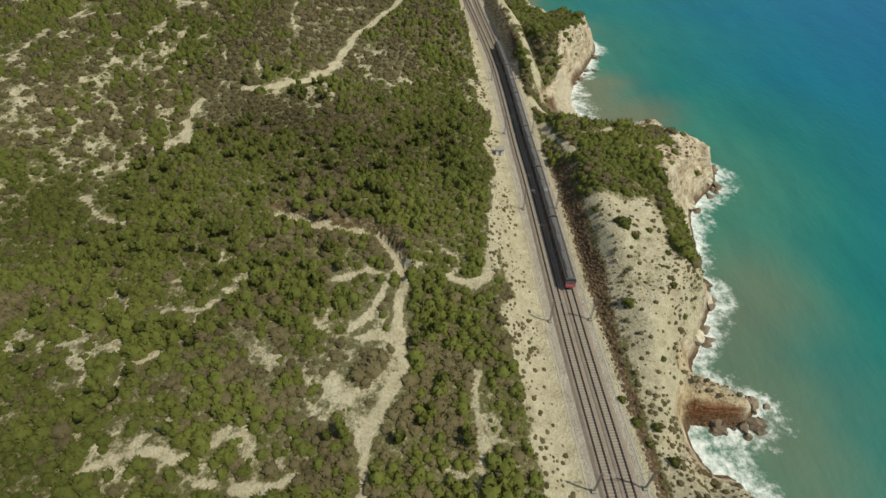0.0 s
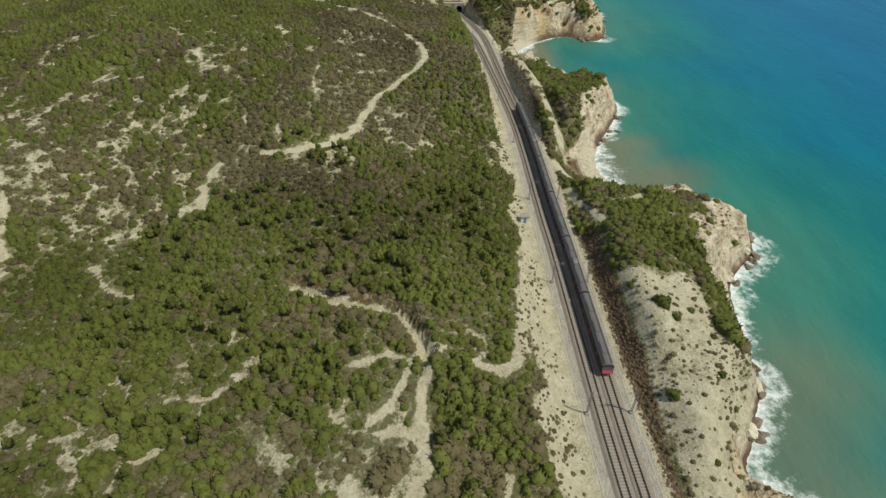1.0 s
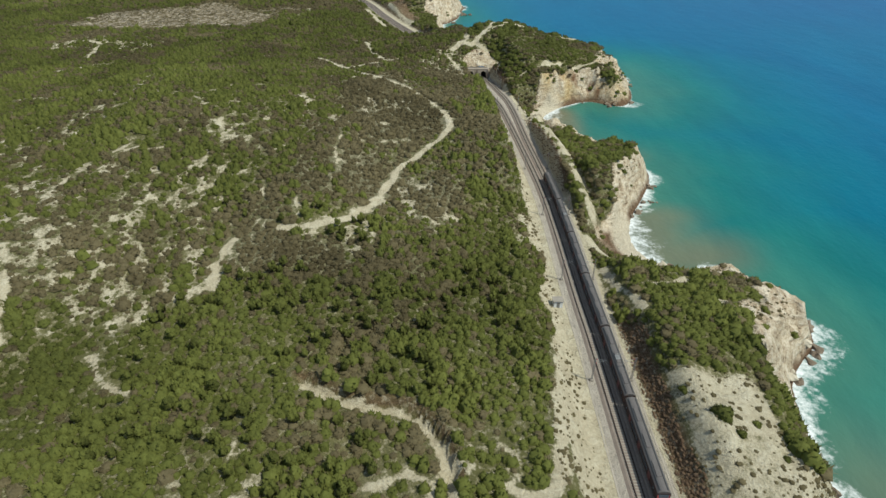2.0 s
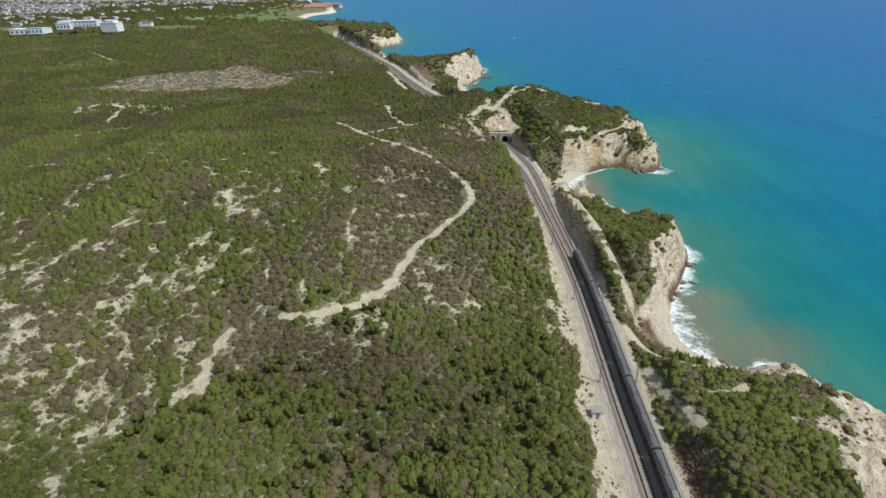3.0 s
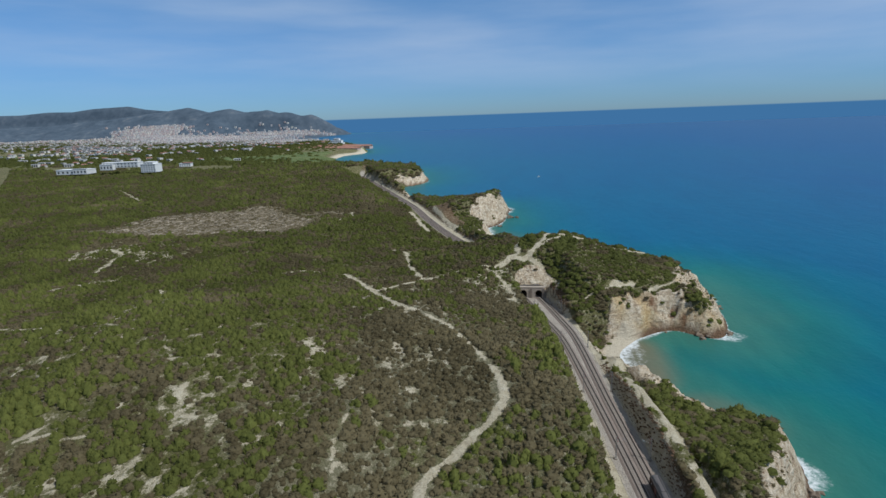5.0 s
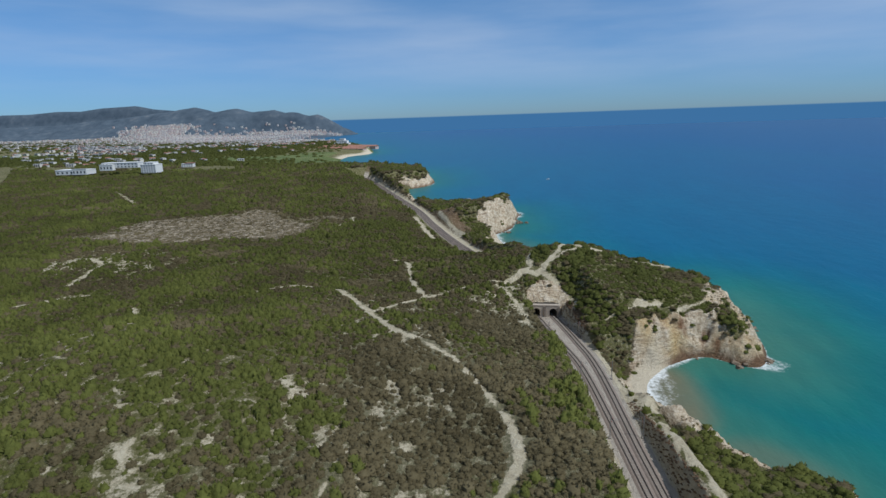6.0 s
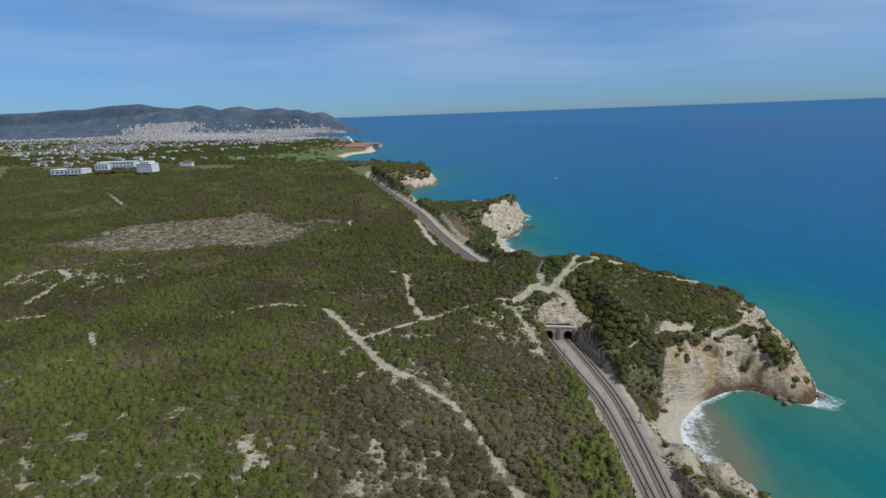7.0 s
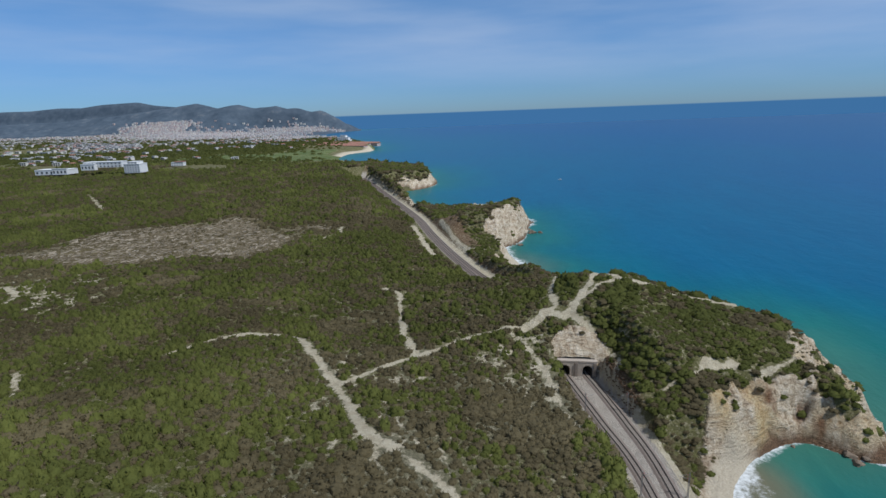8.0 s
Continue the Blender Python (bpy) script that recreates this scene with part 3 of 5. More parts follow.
# ---------------------------------------------------------------- ground cover
# Trails: half width and course.
TRAILS = [
    (1.2, [(-15, 10), (-14.8, 37), (-15, 50), (-11.1, 58.4), (-8.8, 66), (-10.4, 78), (-9.6, 88), (-11.4, 95.5), (-15.7, 103), (-22.3, 107.5), (-30, 107.7)]),
    (1.1, [(-30, 107.7), (-38, 109.6), (-47, 113.5)]),
    (0.8, [(6.6, 34), (8.1, 46.6), (6.9, 56.6), (7.8, 65)]),
    (1.3, [(1, 90), (8, 88.2), (12.7, 95), (14.6, 112), (17.5, 136), (20.2, 157)]),
    (1.7, [(8, 88.2), (12.4, 93), (13.2, 99)]),
    (1.5, [(-84, 147.5), (-86, 160), (-85.4, 169)]),
    (1.3, [(-71.3, 176.5), (-60.6, 179), (-49.8, 187), (-42.7, 202), (-37.9, 219.5), (-27.4, 234.5), (-17.9, 253.3), (-22.4, 272)]),
    (0.9, [(-22.4, 272), (-35.9, 296.5), (-42.5, 306.6), (-51, 313), (-59, 318), (-69, 325.7)]),
    (1.5, [(-59, 318), (-69, 325.7), (-82.6, 347), (-101.6, 372), (-120, 396), (-131, 399), (-146, 387), (-160, 366)]),
    (1.1, [(-86.4, 355), (-76.2, 372), (-66.6, 384), (-55.7, 397.4), (-45.5, 407.4), (-34.3, 414.3), (-20.2, 425.2), (-14.1, 430.6)]),
    (1.2, [(-66.6, 384), (-77.8, 408), (-92, 455), (-97, 473.7), (-107.5, 481.8)]),
    (1.3, [(-14.1, 430.6), (-15.8, 453.6), (-11.3, 490)]),
    (1.6, [(-20, 428), (-8.3, 427), (0.7, 447.4), (7.7, 464.9), (13.3, 458), (21.4, 452), (37.6, 455.7), (60, 452), (76, 452)]),
    (1.3, [(-8.3, 427), (0.3, 419), (7.3, 406), (9, 399)]),
    (1.0, [(0.7, 440), (9, 450), (21.4, 452)]),
    (0.5, [(-33, 407), (-22.7, 390), (-17.5, 372), (-15, 358), (-10, 345)]),
    (0.9, [(-66, 40), (-61, 42.8), (-52.7, 44.7), (-46.3, 40), (-34.5, 38.4), (-27.7, 40.6)]),
    (1.0, [(-59, 44.7), (-53.4, 50)]), (0.55, [(-26.5, 87.6), (-23.8, 88.3), (-19.4, 91), (-13.2, 89.5)]),
    (0.45, [(-10, 72), (-17.2, 72), (-23.4, 71.4), (-29.4, 76)]), (0.4, [(-18.2, 70.3), (-23.8, 57.4), (-17, 57.8)]), (0.45, [(-13, 89), (-16, 80), (-22, 73)]),
    (0.7, [(-144.5, 150), (-137.6, 138.8), (-134.6, 133.7), (-133, 128.6), (-130.7, 122.7), (-126.7, 115.6)]),
    (0.5, [(-69, 73.1), (-65.9, 74.6), (-63.3, 76.1), (-58.9, 76.3), (-54.7, 77.5), (-52.8, 79.5)]), (0.35, [(-56.9, 76.9), (-55.9, 72.8)]), (0.3, [(-63.3, 76.1), (-69.5, 81.7)]),
    (0.3, [(-113, 240), (-113.4, 234), (-110.3, 227), (-103, 224.8), (-96.5, 223)]), (0.3, [(-62.5, 235.5), (-63, 225), (-60, 214), (-61, 204)]),
    (0.4, [(-106.8, 179.3), (-103, 187.8), (-100.7, 196.5)]), (0.4, [(-66.7, 181.3), (-69.8, 190.6)]), (0.9, [(-268, 346), (-261, 353.6), (-245.5, 366.6)]),
    (0.4, [(-147, 168.5), (-151, 180), (-149.5, 191), (-149, 206), (-141, 219.7)]), (0.45, [(-144, 208), (-142.5, 213), (-137, 215), (-140.6, 223.6)]), (0.3, [(-138.7, 208), (-134.7, 212), (-127.8, 213.8)]),
    (0.5, [(-66, 56.3), (-66.6, 60.8), (-64.2, 63), (-60.8, 65.2)]), (0.7, [(-50.9, 42.6), (-43.8, 46.2), (-42.4, 49.4)]),
]
TRAILS_FAR = [
    (2.4, [(-500, 716), (-520, 738), (-583, 796), (-640, 850)]), (1.5, [(-270, 380), (-279, 405), (-291, 427), (-311, 437)]),
    (1.2, [(-201, 597), (-192, 612), (-189, 630), (-195, 652)]), (0.8, [(-104, 120), (-96, 111.6), (-89, 109)]),
    (2.4, [(-100, 592), (-112, 622), (-125, 660), (-140, 700)]), (1.3, [(-300, 1010), (-285, 985), (-290, 960)]),
    (0.9, [(-250, 290), (-210, 300), (-190, 330), (-205, 350)]),
    (0.6, [(16, 383), (24, 388), (31, 391), (36, 396), (40, 401)]), (0.6, [(40, 401), (50, 398), (60, 401), (66, 404)]), (0.5, [(40, 401), (53, 404), (62, 403), (74, 411), (84, 424)]), (2.6, [(41, 401), (46, 400), (50, 403)]), (1.0, [(37, 176), (38.4, 166), (41.4, 157.5), (43.4, 150)]), (0.8, [(49, 162), (54, 163), (60, 165.5)]), (2.4, [(36, 197), (40, 190), (46, 184), (53, 181)]), (1.4, [(53, 181), (64, 182), (74, 184), (84, 181)]), (0.7, [(66, 154), (72, 154), (78, 156)]), (0.7, [(61, 129), (62, 134), (60, 138)]),
]
# Stony, half-bare ground: x, y, two half axes, strength.
STONY = [(-128, 168, 58, 48, 0.52), (-22, 66, 20, 16, 0.50), (-50, 44, 26, 9, 0.46), (-44, 178, 24, 16, 0.52), (-30, 198, 20, 20, 0.5), (-52, 276, 16, 18, 0.54),
         (-100, 250, 40, 40, 0.42), (-60, 240, 26, 26, 0.36), (4, 50, 14, 12, 0.5), (-6, 95, 16, 9, 0.5), (-86, 66, 20, 20, 0.5), (-70, 84, 24, 16, 0.42),
         (-66, 330, 30, 22, 0.42), (-30, 385, 18, 28, 0.58), (-80, 372, 26, 20, 0.45), (-185, 250, 50, 60, 0.46), (-10, 408, 14, 9, 0.9), (14, 196, 7, 20, 0.55), (-285, 432, 62, 40, 0.66),
         (-40, 10, 60, 26, 0.5)]
GREYISH = [(-45, 240, 55, 75, 0.72), (-40, 320, 60, 60, 0.8), (-55, 170, 36, 20, 0.7), (-120, 165, 45, 40, 0.25), (-20, 365, 30, 40, 0.8), (-60, 350, 60, 60, 0.85), (-85, 440, 40, 40, 0.5), (-250, 480, 120, 40, 0.4), (-200, 700, 60, 80, 0.5), (-25, 70, 30, 22, 0.4)]


def patches(x, y, table):
    out = np.zeros(x.shape)
    for px, py, ax, ay, strength in table:
        out = np.maximum(out, strength * ease(1.25, 0.55, np.hypot((x - px) / ax, (y - py) / ay)))
    return out


THICKET = np.array([(63, 140), (64.6, 133), (66, 127), (68.4, 119), (68, 111), (66.4, 104)])
TRAIL_LINES = [(w, curve_points(p, 3.0)) for w, p in TRAILS + TRAILS_FAR]


def cover(x, y, h, inland, off):
    """What lies on the ground at each place: amounts from 0 to 1."""
    trail, margin = np.zeros(x.shape), np.zeros(x.shape)
    for w, line in TRAIL_LINES:
        lo, hi = line.min(0) - 9, line.max(0) + 9
        k = (x > lo[0]) & (x < hi[0]) & (y > lo[1]) & (y < hi[1])
        if k.any():
            d, _, _ = near_line(x[k], y[k], line)
            d = d + (rough(x[k], y[k], 4, 40, 3) - 0.5) * 3.0
            trail[k] = np.maximum(trail[k], ease(w + 0.9, w - 0.5, d))
            margin[k] = np.maximum(margin[k], ease(w + 1.6, w + 0.5, d))
    stony = patches(x, y, STONY)
    limit = 0.665 - 0.30 * stony
    grain = 0.36 * rough(x, y, 11, 50, 3) + 0.64 * rough(x + 0.35 * y, 0.6 * (y - 0.35 * x), 2.5, 52, 2)
    bare = ease(limit - 0.02, limit + 0.11, grain) * ease(0.0, 0.25, stony + 0.06)
    web = np.abs(rough(x, y, 12, 54, 3) - 0.5)
    bare = bare * 0.66
    bare = np.maximum(bare, ease(0.030, 0.012, web) * ease(0.3, 0.5, stony) * ease(0.38, 0.5, rough(x, y, 20, 55, 2)) * 0.75)
    line_zone = (y < PORTAL_Y) | (y > EXIT_Y)
    a = np.abs(off)
    verge = np.where(off < 0, ease(14.0, 11.0, a - 3.5 * ease(150, 110, y) + (rough(x, y, 8, 70, 3) - 0.5) * 8 + 2.5 * ease(330, 370, y)) * ease(425, 405, y), ease(8.6, 7.4, a - 1.8 * ease(240, 260, y))) * line_zone * (y < 1100)
    gravel = ease(6.6, 5.6, a - 2.0 * ease(330, 390, y) + 3.4 * ease(505, 545, y)) * line_zone * (y < 1112)
    east = ease(9.5, 11.5, off - 1.2 * ease(78, 100, y)) * ease(60, 66, y) * ease(127, 121, y + 0.12 * (x - 60)) + ease(8.5, 10.5, off) * ease(66, 60, y)
    shelf = (0.35 + 0.65 * ease(0.36, 0.52, rough(x, y, 9, 83, 3))) * ease(9.5, 11, off + (rough(x, y, 7, 82, 3) - 0.5) * 3) * ease(19, 15.5, off) * ease(205, 216, y) * ease(345, 335, y)
    spotted = ease(0.36, 0.46, rough(x, y, 6, 80, 3))
    soil = np.clip(np.maximum(np.maximum(trail, bare), np.maximum(np.maximum(verge * 0.9, shelf), east * spotted * 0.95)), 0, 1)
    soil = np.where(off > 9, np.maximum(soil, east * 0.75), soil)
    dry = ease(6.6, 7.8, off) * ease(12.4, 11.0, off + 2.5 * ease(92, 74, y) + (rough(x, y, 10, 90, 3) - 0.5) * 3) * ease(5, 20, y) * ease(160, 140, y)
    # Browns the stone cutting too, standing in for shade on its face.
    dry = np.maximum(dry, ease(5.5, 7.0, off) * (ease(14, 10, off) * ease(376, 386, y) + ease(9.8, 9.0, off) * ease(228, 240, y) * ease(326, 318, y)) * line_zone)
    scar = ease(5, 8, off) * ease(30, 24, off) * ease(598, 612, y) * ease(716, 700, y)
    ledge = np.maximum(ease(2.2, 1.2, np.abs(off - 12 - 0.02 * (y - 600))) * ease(590, 600, y) * ease(700, 690, y), ease(4.5, 2.5, np.abs(y - 606 + 0.5 * off)) * ease(4, 7, off) * ease(34, 28, off))
    soil, dry = np.maximum(soil, ledge), np.maximum(dry, scar * (1 - ledge))
    # Dark strip along the lane's upper bank: its shade painted with the dry brown.
    d, side, _ = near_line(x, y, LANE)
    dry = np.maximum(dry, ease(1.2, 1.7, d) * ease(3.4, 2.6, d) * (side > 0) * 0.9)
    clearing = ease(1.14, 0.90, np.hypot((x + 305) / 98, (y - 583) / 92) + (rough(x, y, 50, 151, 4) - 0.5) * 0.9)
    dry = np.maximum(dry, 0.55 * clearing)
    north = ease(1500, 1100, y)
    slope_rock = ease(15, 7, inland + 7 * ease(130, 115, y) + (rough(x, y, 12, 100, 4) - 0.5) * 12) * (inland > -4)
    slope_rock = np.maximum(slope_rock, 0.85 * patches(x + (rough(x, y, 9, 101, 3) - 0.5) * 9, y, [(95, 160, 17, 26, 1), (79, 140, 12, 15, 1), (78, 268, 11, 26, 1), (98, 415, 24, 46, 1), (84, 388, 20, 12, 1), (55, 207, 15, 17, 1), (60, 232, 8, 18, 1), (78, 190, 22, 7, 1), (76, 146, 8, 13, 1)]))
    slope_rock = np.maximum(slope_rock, ease(17, 11, inland) * ease(36, 24, np.hypot(x - 56, y - 393)))
    slope_rock = np.maximum(slope_rock, ease(26, 14, inland) * ease(46, 30, np.hypot(x + 40, y - 680)))
    slope_rock = np.maximum(slope_rock, ease(11, 7, np.hypot((x + 6) / 1.4, y - 413) + (rough(x, y, 6, 102, 3) - 0.5) * 6) * (y > PORTAL_Y - 3))
    slope_rock = slope_rock * north
    sand = np.maximum(ease(24, 14, np.hypot(x - 52, y - 208)), ease(26, 14, np.hypot(x - 34, y - 360)))
    sand = np.maximum(sand, ease(26, 12, np.hypot(x + 40, y - 604)))
    sand = np.maximum(sand * ease(9, 6, inland), ease(400, 250, np.hypot(x + 590, y - 1720)) * ease(24, 14, inland))
    ochre = 0.95 * ease(16, 6, np.hypot((x - 46) / 1.2, y - 385)) * ease(0.25, 0.5, rough(x, y, 16, 110, 3)) + 0.5 * ease(34, 22, np.hypot(x - 72, y - 392)) * ease(0.5, 0.62, rough(x, y, 11, 111, 3)) + 0.45 * ease(12, 7, np.hypot(x - 60, y - 66))
    wet = ease(2.8 + 1.6 * ease(345, 365, y) * ease(470, 440, y), 1.0, h + (rough(x, y, 7, 120, 3) - 0.5) * 3.0) * (1 - sand)
    green = np.maximum(patches(x, y, [(-700, 1700, 120, 190, 1), (-800, 1560, 160, 60, 0.9)]) * (inland > 40), ease(0.52, 0.60, rough(x, y, 260, 130, 2)) * ease(1350, 1500, y) * ease(2300, 1900, y))
    grey = np.clip(patches(x, y, GREYISH) * ease(0.25, 0.6, rough(x, y, 26, 140, 3)) + clearing * 0.9, 0, 1)
    soil = np.maximum(soil, clearing * (0.02 + 0.34 * ease(0.48, 0.66, rough(x + 0.4 * y, 0.5 * y, 7, 150, 3))))
    plants = (1 - ease(0.25, 0.6, soil)) * (1 - margin) * (1 - 0.93 * ease(0.35, 0.7, slope_rock)) * (1 - ease(0.1, 0.4, gravel)) * (1 - sand) * (1 - 0.97 * dry) * (1 - 0.8 * clearing)
    plants = np.maximum(plants, 0.58 * ease(0.3, 0.45, stony) * (margin < 0.3) * (1 - verge) * (1 - ease(0.35, 0.7, slope_rock)))
    plants = np.maximum(plants, 0.40 * ease(0.4, 0.8, clearing))
    plants = np.where((off > 6) & (off < 24) & (y < 126), 0, plants)
    d, _, _ = near_line(x, y, THICKET)
    thick = ease(5.2, 3.8, d + (rough(x, y, 5, 160, 3) - 0.5) * 4)
    for bx, by, br in ((83.5, 402, 3.6), (82.5, 391.5, 4.2), (79.5, 396.5, 3.0), (91, 425, 2.6), (30, 390, 4), (27, 384, 3), (95, 414, 2.2)):
        thick = np.maximum(thick, ease(br + 0.6, br - 0.6, np.hypot(x - bx, y - by) + (rough(x, y, 4, 161, 3) - 0.5) * 4))
    plants, soil, slope_rock, east = np.maximum(plants, thick), soil * (1 - thick), slope_rock * (1 - thick), east * (1 - thick)
    fall = y - 65 + 0.1 * (x - 58) + (rough(x, y, 4, 170, 3) - 0.5) * 2.5
    iron = ease(-6.2, -4.8, fall) * ease(-1.8, -2.8, fall) * ease(55, 57.5, x) * ease(71, 67.5, x)
    for bx, by, br in ((57, 390, 2), (70, 393, 2.5), (75, 388, 3.5), (91, 381, 3)):
        iron = np.maximum(iron, ease(br, br * 0.4, np.hypot(x - bx, y - by) + (rough(x, y, 6, 171, 4) - 0.5) * 11) * 0.85)
    plants = np.where((inland < 4) | ((a < 7.2) & line_zone & (y < 1112)), 0, plants)
    return dict(soil=soil, rock=slope_rock, gravel=gravel, sand=sand, ochre=np.clip(ochre, 0, 1), iron=iron, wet=np.clip(wet, 0, 1), dry=np.clip(dry, 0, 1),
                grey=grey, green=green), np.clip(plants, 0, 1), np.clip(east, 0, 1)


def steps(*spans):
    """Grid lines from spans of (start, end, first step, last step)."""
    out = []
    for a, b, s0, s1 in spans:
        n = max(1, int(2 * (b - a) / (s0 + s1)))
        t = np.linspace(0, 1, n, endpoint=False)
        out.append(a + (b - a) * (s0 * t + (s1 - s0) * t**2 / 2) / ((s0 + s1) / 2))
    return np.concatenate(out + [[spans[-1][1]]])


def grid(xs, ys):
    gx, gy = np.meshgrid(xs, ys)
    k = np.arange(gx.size).reshape(gx.shape)
    quads = np.stack([k[:-1, :-1], k[:-1, 1:], k[1:, 1:], k[1:, :-1]], -1).reshape(-1, 4)
    return gx.ravel(), gy.ravel(), quads


def build_land():
    xs = steps((-4600, -900, 300, 60), (-900, -660, 50, 16), (-660, -430, 9, 5), (-430, -110, 4, 1.5), (-110, 112, 1.15, 1.15), (112, 130, 2, 6))
    ys = steps((-900, 0, 120, 6), (0, 30, 4, 1.3), (30, 440, 1.15, 1.3), (440, 780, 1.5, 4), (780, 1400, 5, 20), (1400, 2300, 20, 24), (2300, 4900, 40, 150))
    x, y, quads = grid(xs, ys)
    h, inland, off = terrain(x, y)
    marks, _, _ = cover(x, y, h, inland, off)
    keep = (inland[quads] > -30).any(1)
    mid = [v[quads].mean(1) for v in (x, y, h, off)]
    keep &= ~((np.abs(mid[3]) < 7.4) & (np.abs(mid[1] - PORTAL_Y - 0.4) < 1.6) & (mid[2] > RAIL_Z + 0.3) & (mid[2] < 16.1))
    used, quads = np.unique(quads[keep], return_inverse=True)
    quads = quads.reshape(-1, 4)
    me = big_mesh("ground", np.stack([x, y, h], -1)[used], quads, GROUND)
    for name, values in marks.items():
        layer(me, name, values[used])
    tagged(new("ground", me), "scrub-covered limestone coast with pale trails, cuttings and sea cliffs", "ground", kind="structure")


# Where the swell breaks, and where it stirs up sand.
SURF = [(77, 60, 12, 12, 0.9), (64, 46, 12, 14, 0.8), (72, 84, 13, 15, 0.7), (78, 99, 10, 9, 1.0), (80, 116, 9, 9, 0.5), (98, 153, 14, 14, 0.95), (86, 135, 10, 12, 0.6), (62, 212, 14, 16, 1.0), (70, 246, 12, 16, 0.7), (80, 268, 9, 10, 0.5),
        (40, 350, 12, 24, 1.0), (98, 380, 10, 8, 0.75), (108, 440, 6, 8, 0.5), (-34, 600, 22, 26, 1.0), (-38, 650, 16, 30, 0.6), (-24, 765, 16, 20, 0.8), (-190, 900, 20, 60, 0.5), (-190, 1070, 20, 40, 0.4)]
SILTY = [(40, 348, 20, 34, 1.0), (98, 70, 40, 52, 0.6), (74, 214, 34, 28, 0.8), (60, 300, 26, 20, 0.5), (-20, 590, 40, 50, 0.4)]


def build_sea():
    xs = steps((-2600, -300, 200, 30), (-300, -60, 15, 4), (-60, 130, 1.6, 1.6), (130, 400, 2, 20), (400, 4880, 30, 300))
    ys = steps((-3600, 0, 300, 10), (0, 30, 4, 2), (30, 460, 1.7, 1.7), (460, 900, 2.5, 8), (900, 1700, 10, 30), (1700, 4880, 40, 150))
    x, y, quads = grid(xs, ys)
    d, side, _ = near_line(x, y, SHORE)
    shore = d * side
    keep = (shore[quads] > -25).any(1)
    used, quads = np.unique(quads[keep], return_inverse=True)
    me = big_mesh("water", np.stack([x, y, 0 * x], -1)[used], quads.reshape(-1, 4), SEA)
    layer(me, "shore", np.maximum(shore[used], 0))
    x, y = x[used], y[used]
    layer(me, "deep", np.maximum(shore[used], 0) * (1 - 0.35 * ease(700, 1500, y)) + 42 * ease(520, 760, y))
    layer(me, "silt", patches(x, y, SILTY))
    layer(me, "surf", patches(x, y, SURF))
    tagged(new("water", me), "turquoise sea turning deep blue, white surf along the rocks", "sea", kind="structure")


build_land()
build_sea()


# ---------------------------------------------------------------- vegetation
def tufts(rng, n, height, leaf, narrow=0.34, low=0.1, point=0.0):
    """A crown one metre in radius: a lumpy inner mass, and n sprays of twigs that break its outline; three corners a face."""
    lobes = rng.uniform(0.62, 1.0, 7)
    ring = lambda count, r, z: [np.array([r * lobes[int(k * 7 / count)] * np.cos(2 * np.pi * k / count), r * lobes[int(k * 7 / count)] * np.sin(2 * np.pi * k / count),
                                          z * height * rng.uniform(0.85, 1.15)]) for k in range(count)]
    foot, waist = ring(6, 0.98, 0.04), ring(6, 0.80 - 0.18 * point, 0.62)
    top = np.array([rng.uniform(-0.15, 0.15), rng.uniform(-0.15, 0.15), height * (0.94 + 0.25 * point)])
    faces = []
    for k in range(6):
        j = (k + 1) % 6
        faces += [(foot[k], foot[j], waist[k]), (foot[j], waist[j], waist[k]), (waist[k], waist[j], top)]
    for _ in range(n):
        az, up = rng.uniform(0, 2 * np.pi), rng.uniform(low, 1.0)
        reach = (1 - up ** 2 * (1 - 0.15)) ** 0.5 * (1 - 0.2 * point * up) * lobes[int(az / 2 / np.pi * 7) % 7] * rng.uniform(0.85, 1.02)
        c = np.array([np.cos(az) * reach, np.sin(az) * reach, up * height])
        out = np.array([np.cos(az) * reach, np.sin(az) * reach, 0.45 + up * (0.8 + point)]) + rng.normal(0, 0.25, 3)
        out /= np.linalg.norm(out)
        side = np.cross(out, rng.normal(0, 1, 3))
        side /= np.linalg.norm(side)
        size = leaf * rng.uniform(0.7, 1.3)
        faces.append((c - side * size * narrow - out * size * 0.35, c + side * size * narrow - out * size * 0.35, c + out * size * 0.65))
    return np.array(faces).reshape(-1, 3)


def scatter(rng, x0, x1, y0, y1, cell):
    nx, ny = int((x1 - x0) / cell), int((y1 - y0) / cell)
    gx, gy = np.meshgrid(np.arange(nx), np.arange(ny))
    return (x0 + (gx.ravel() + rng.uniform(0.02, 0.98, gx.size)) * cell, y0 + (gy.ravel() + rng.uniform(0.02, 0.98, gx.size)) * cell)


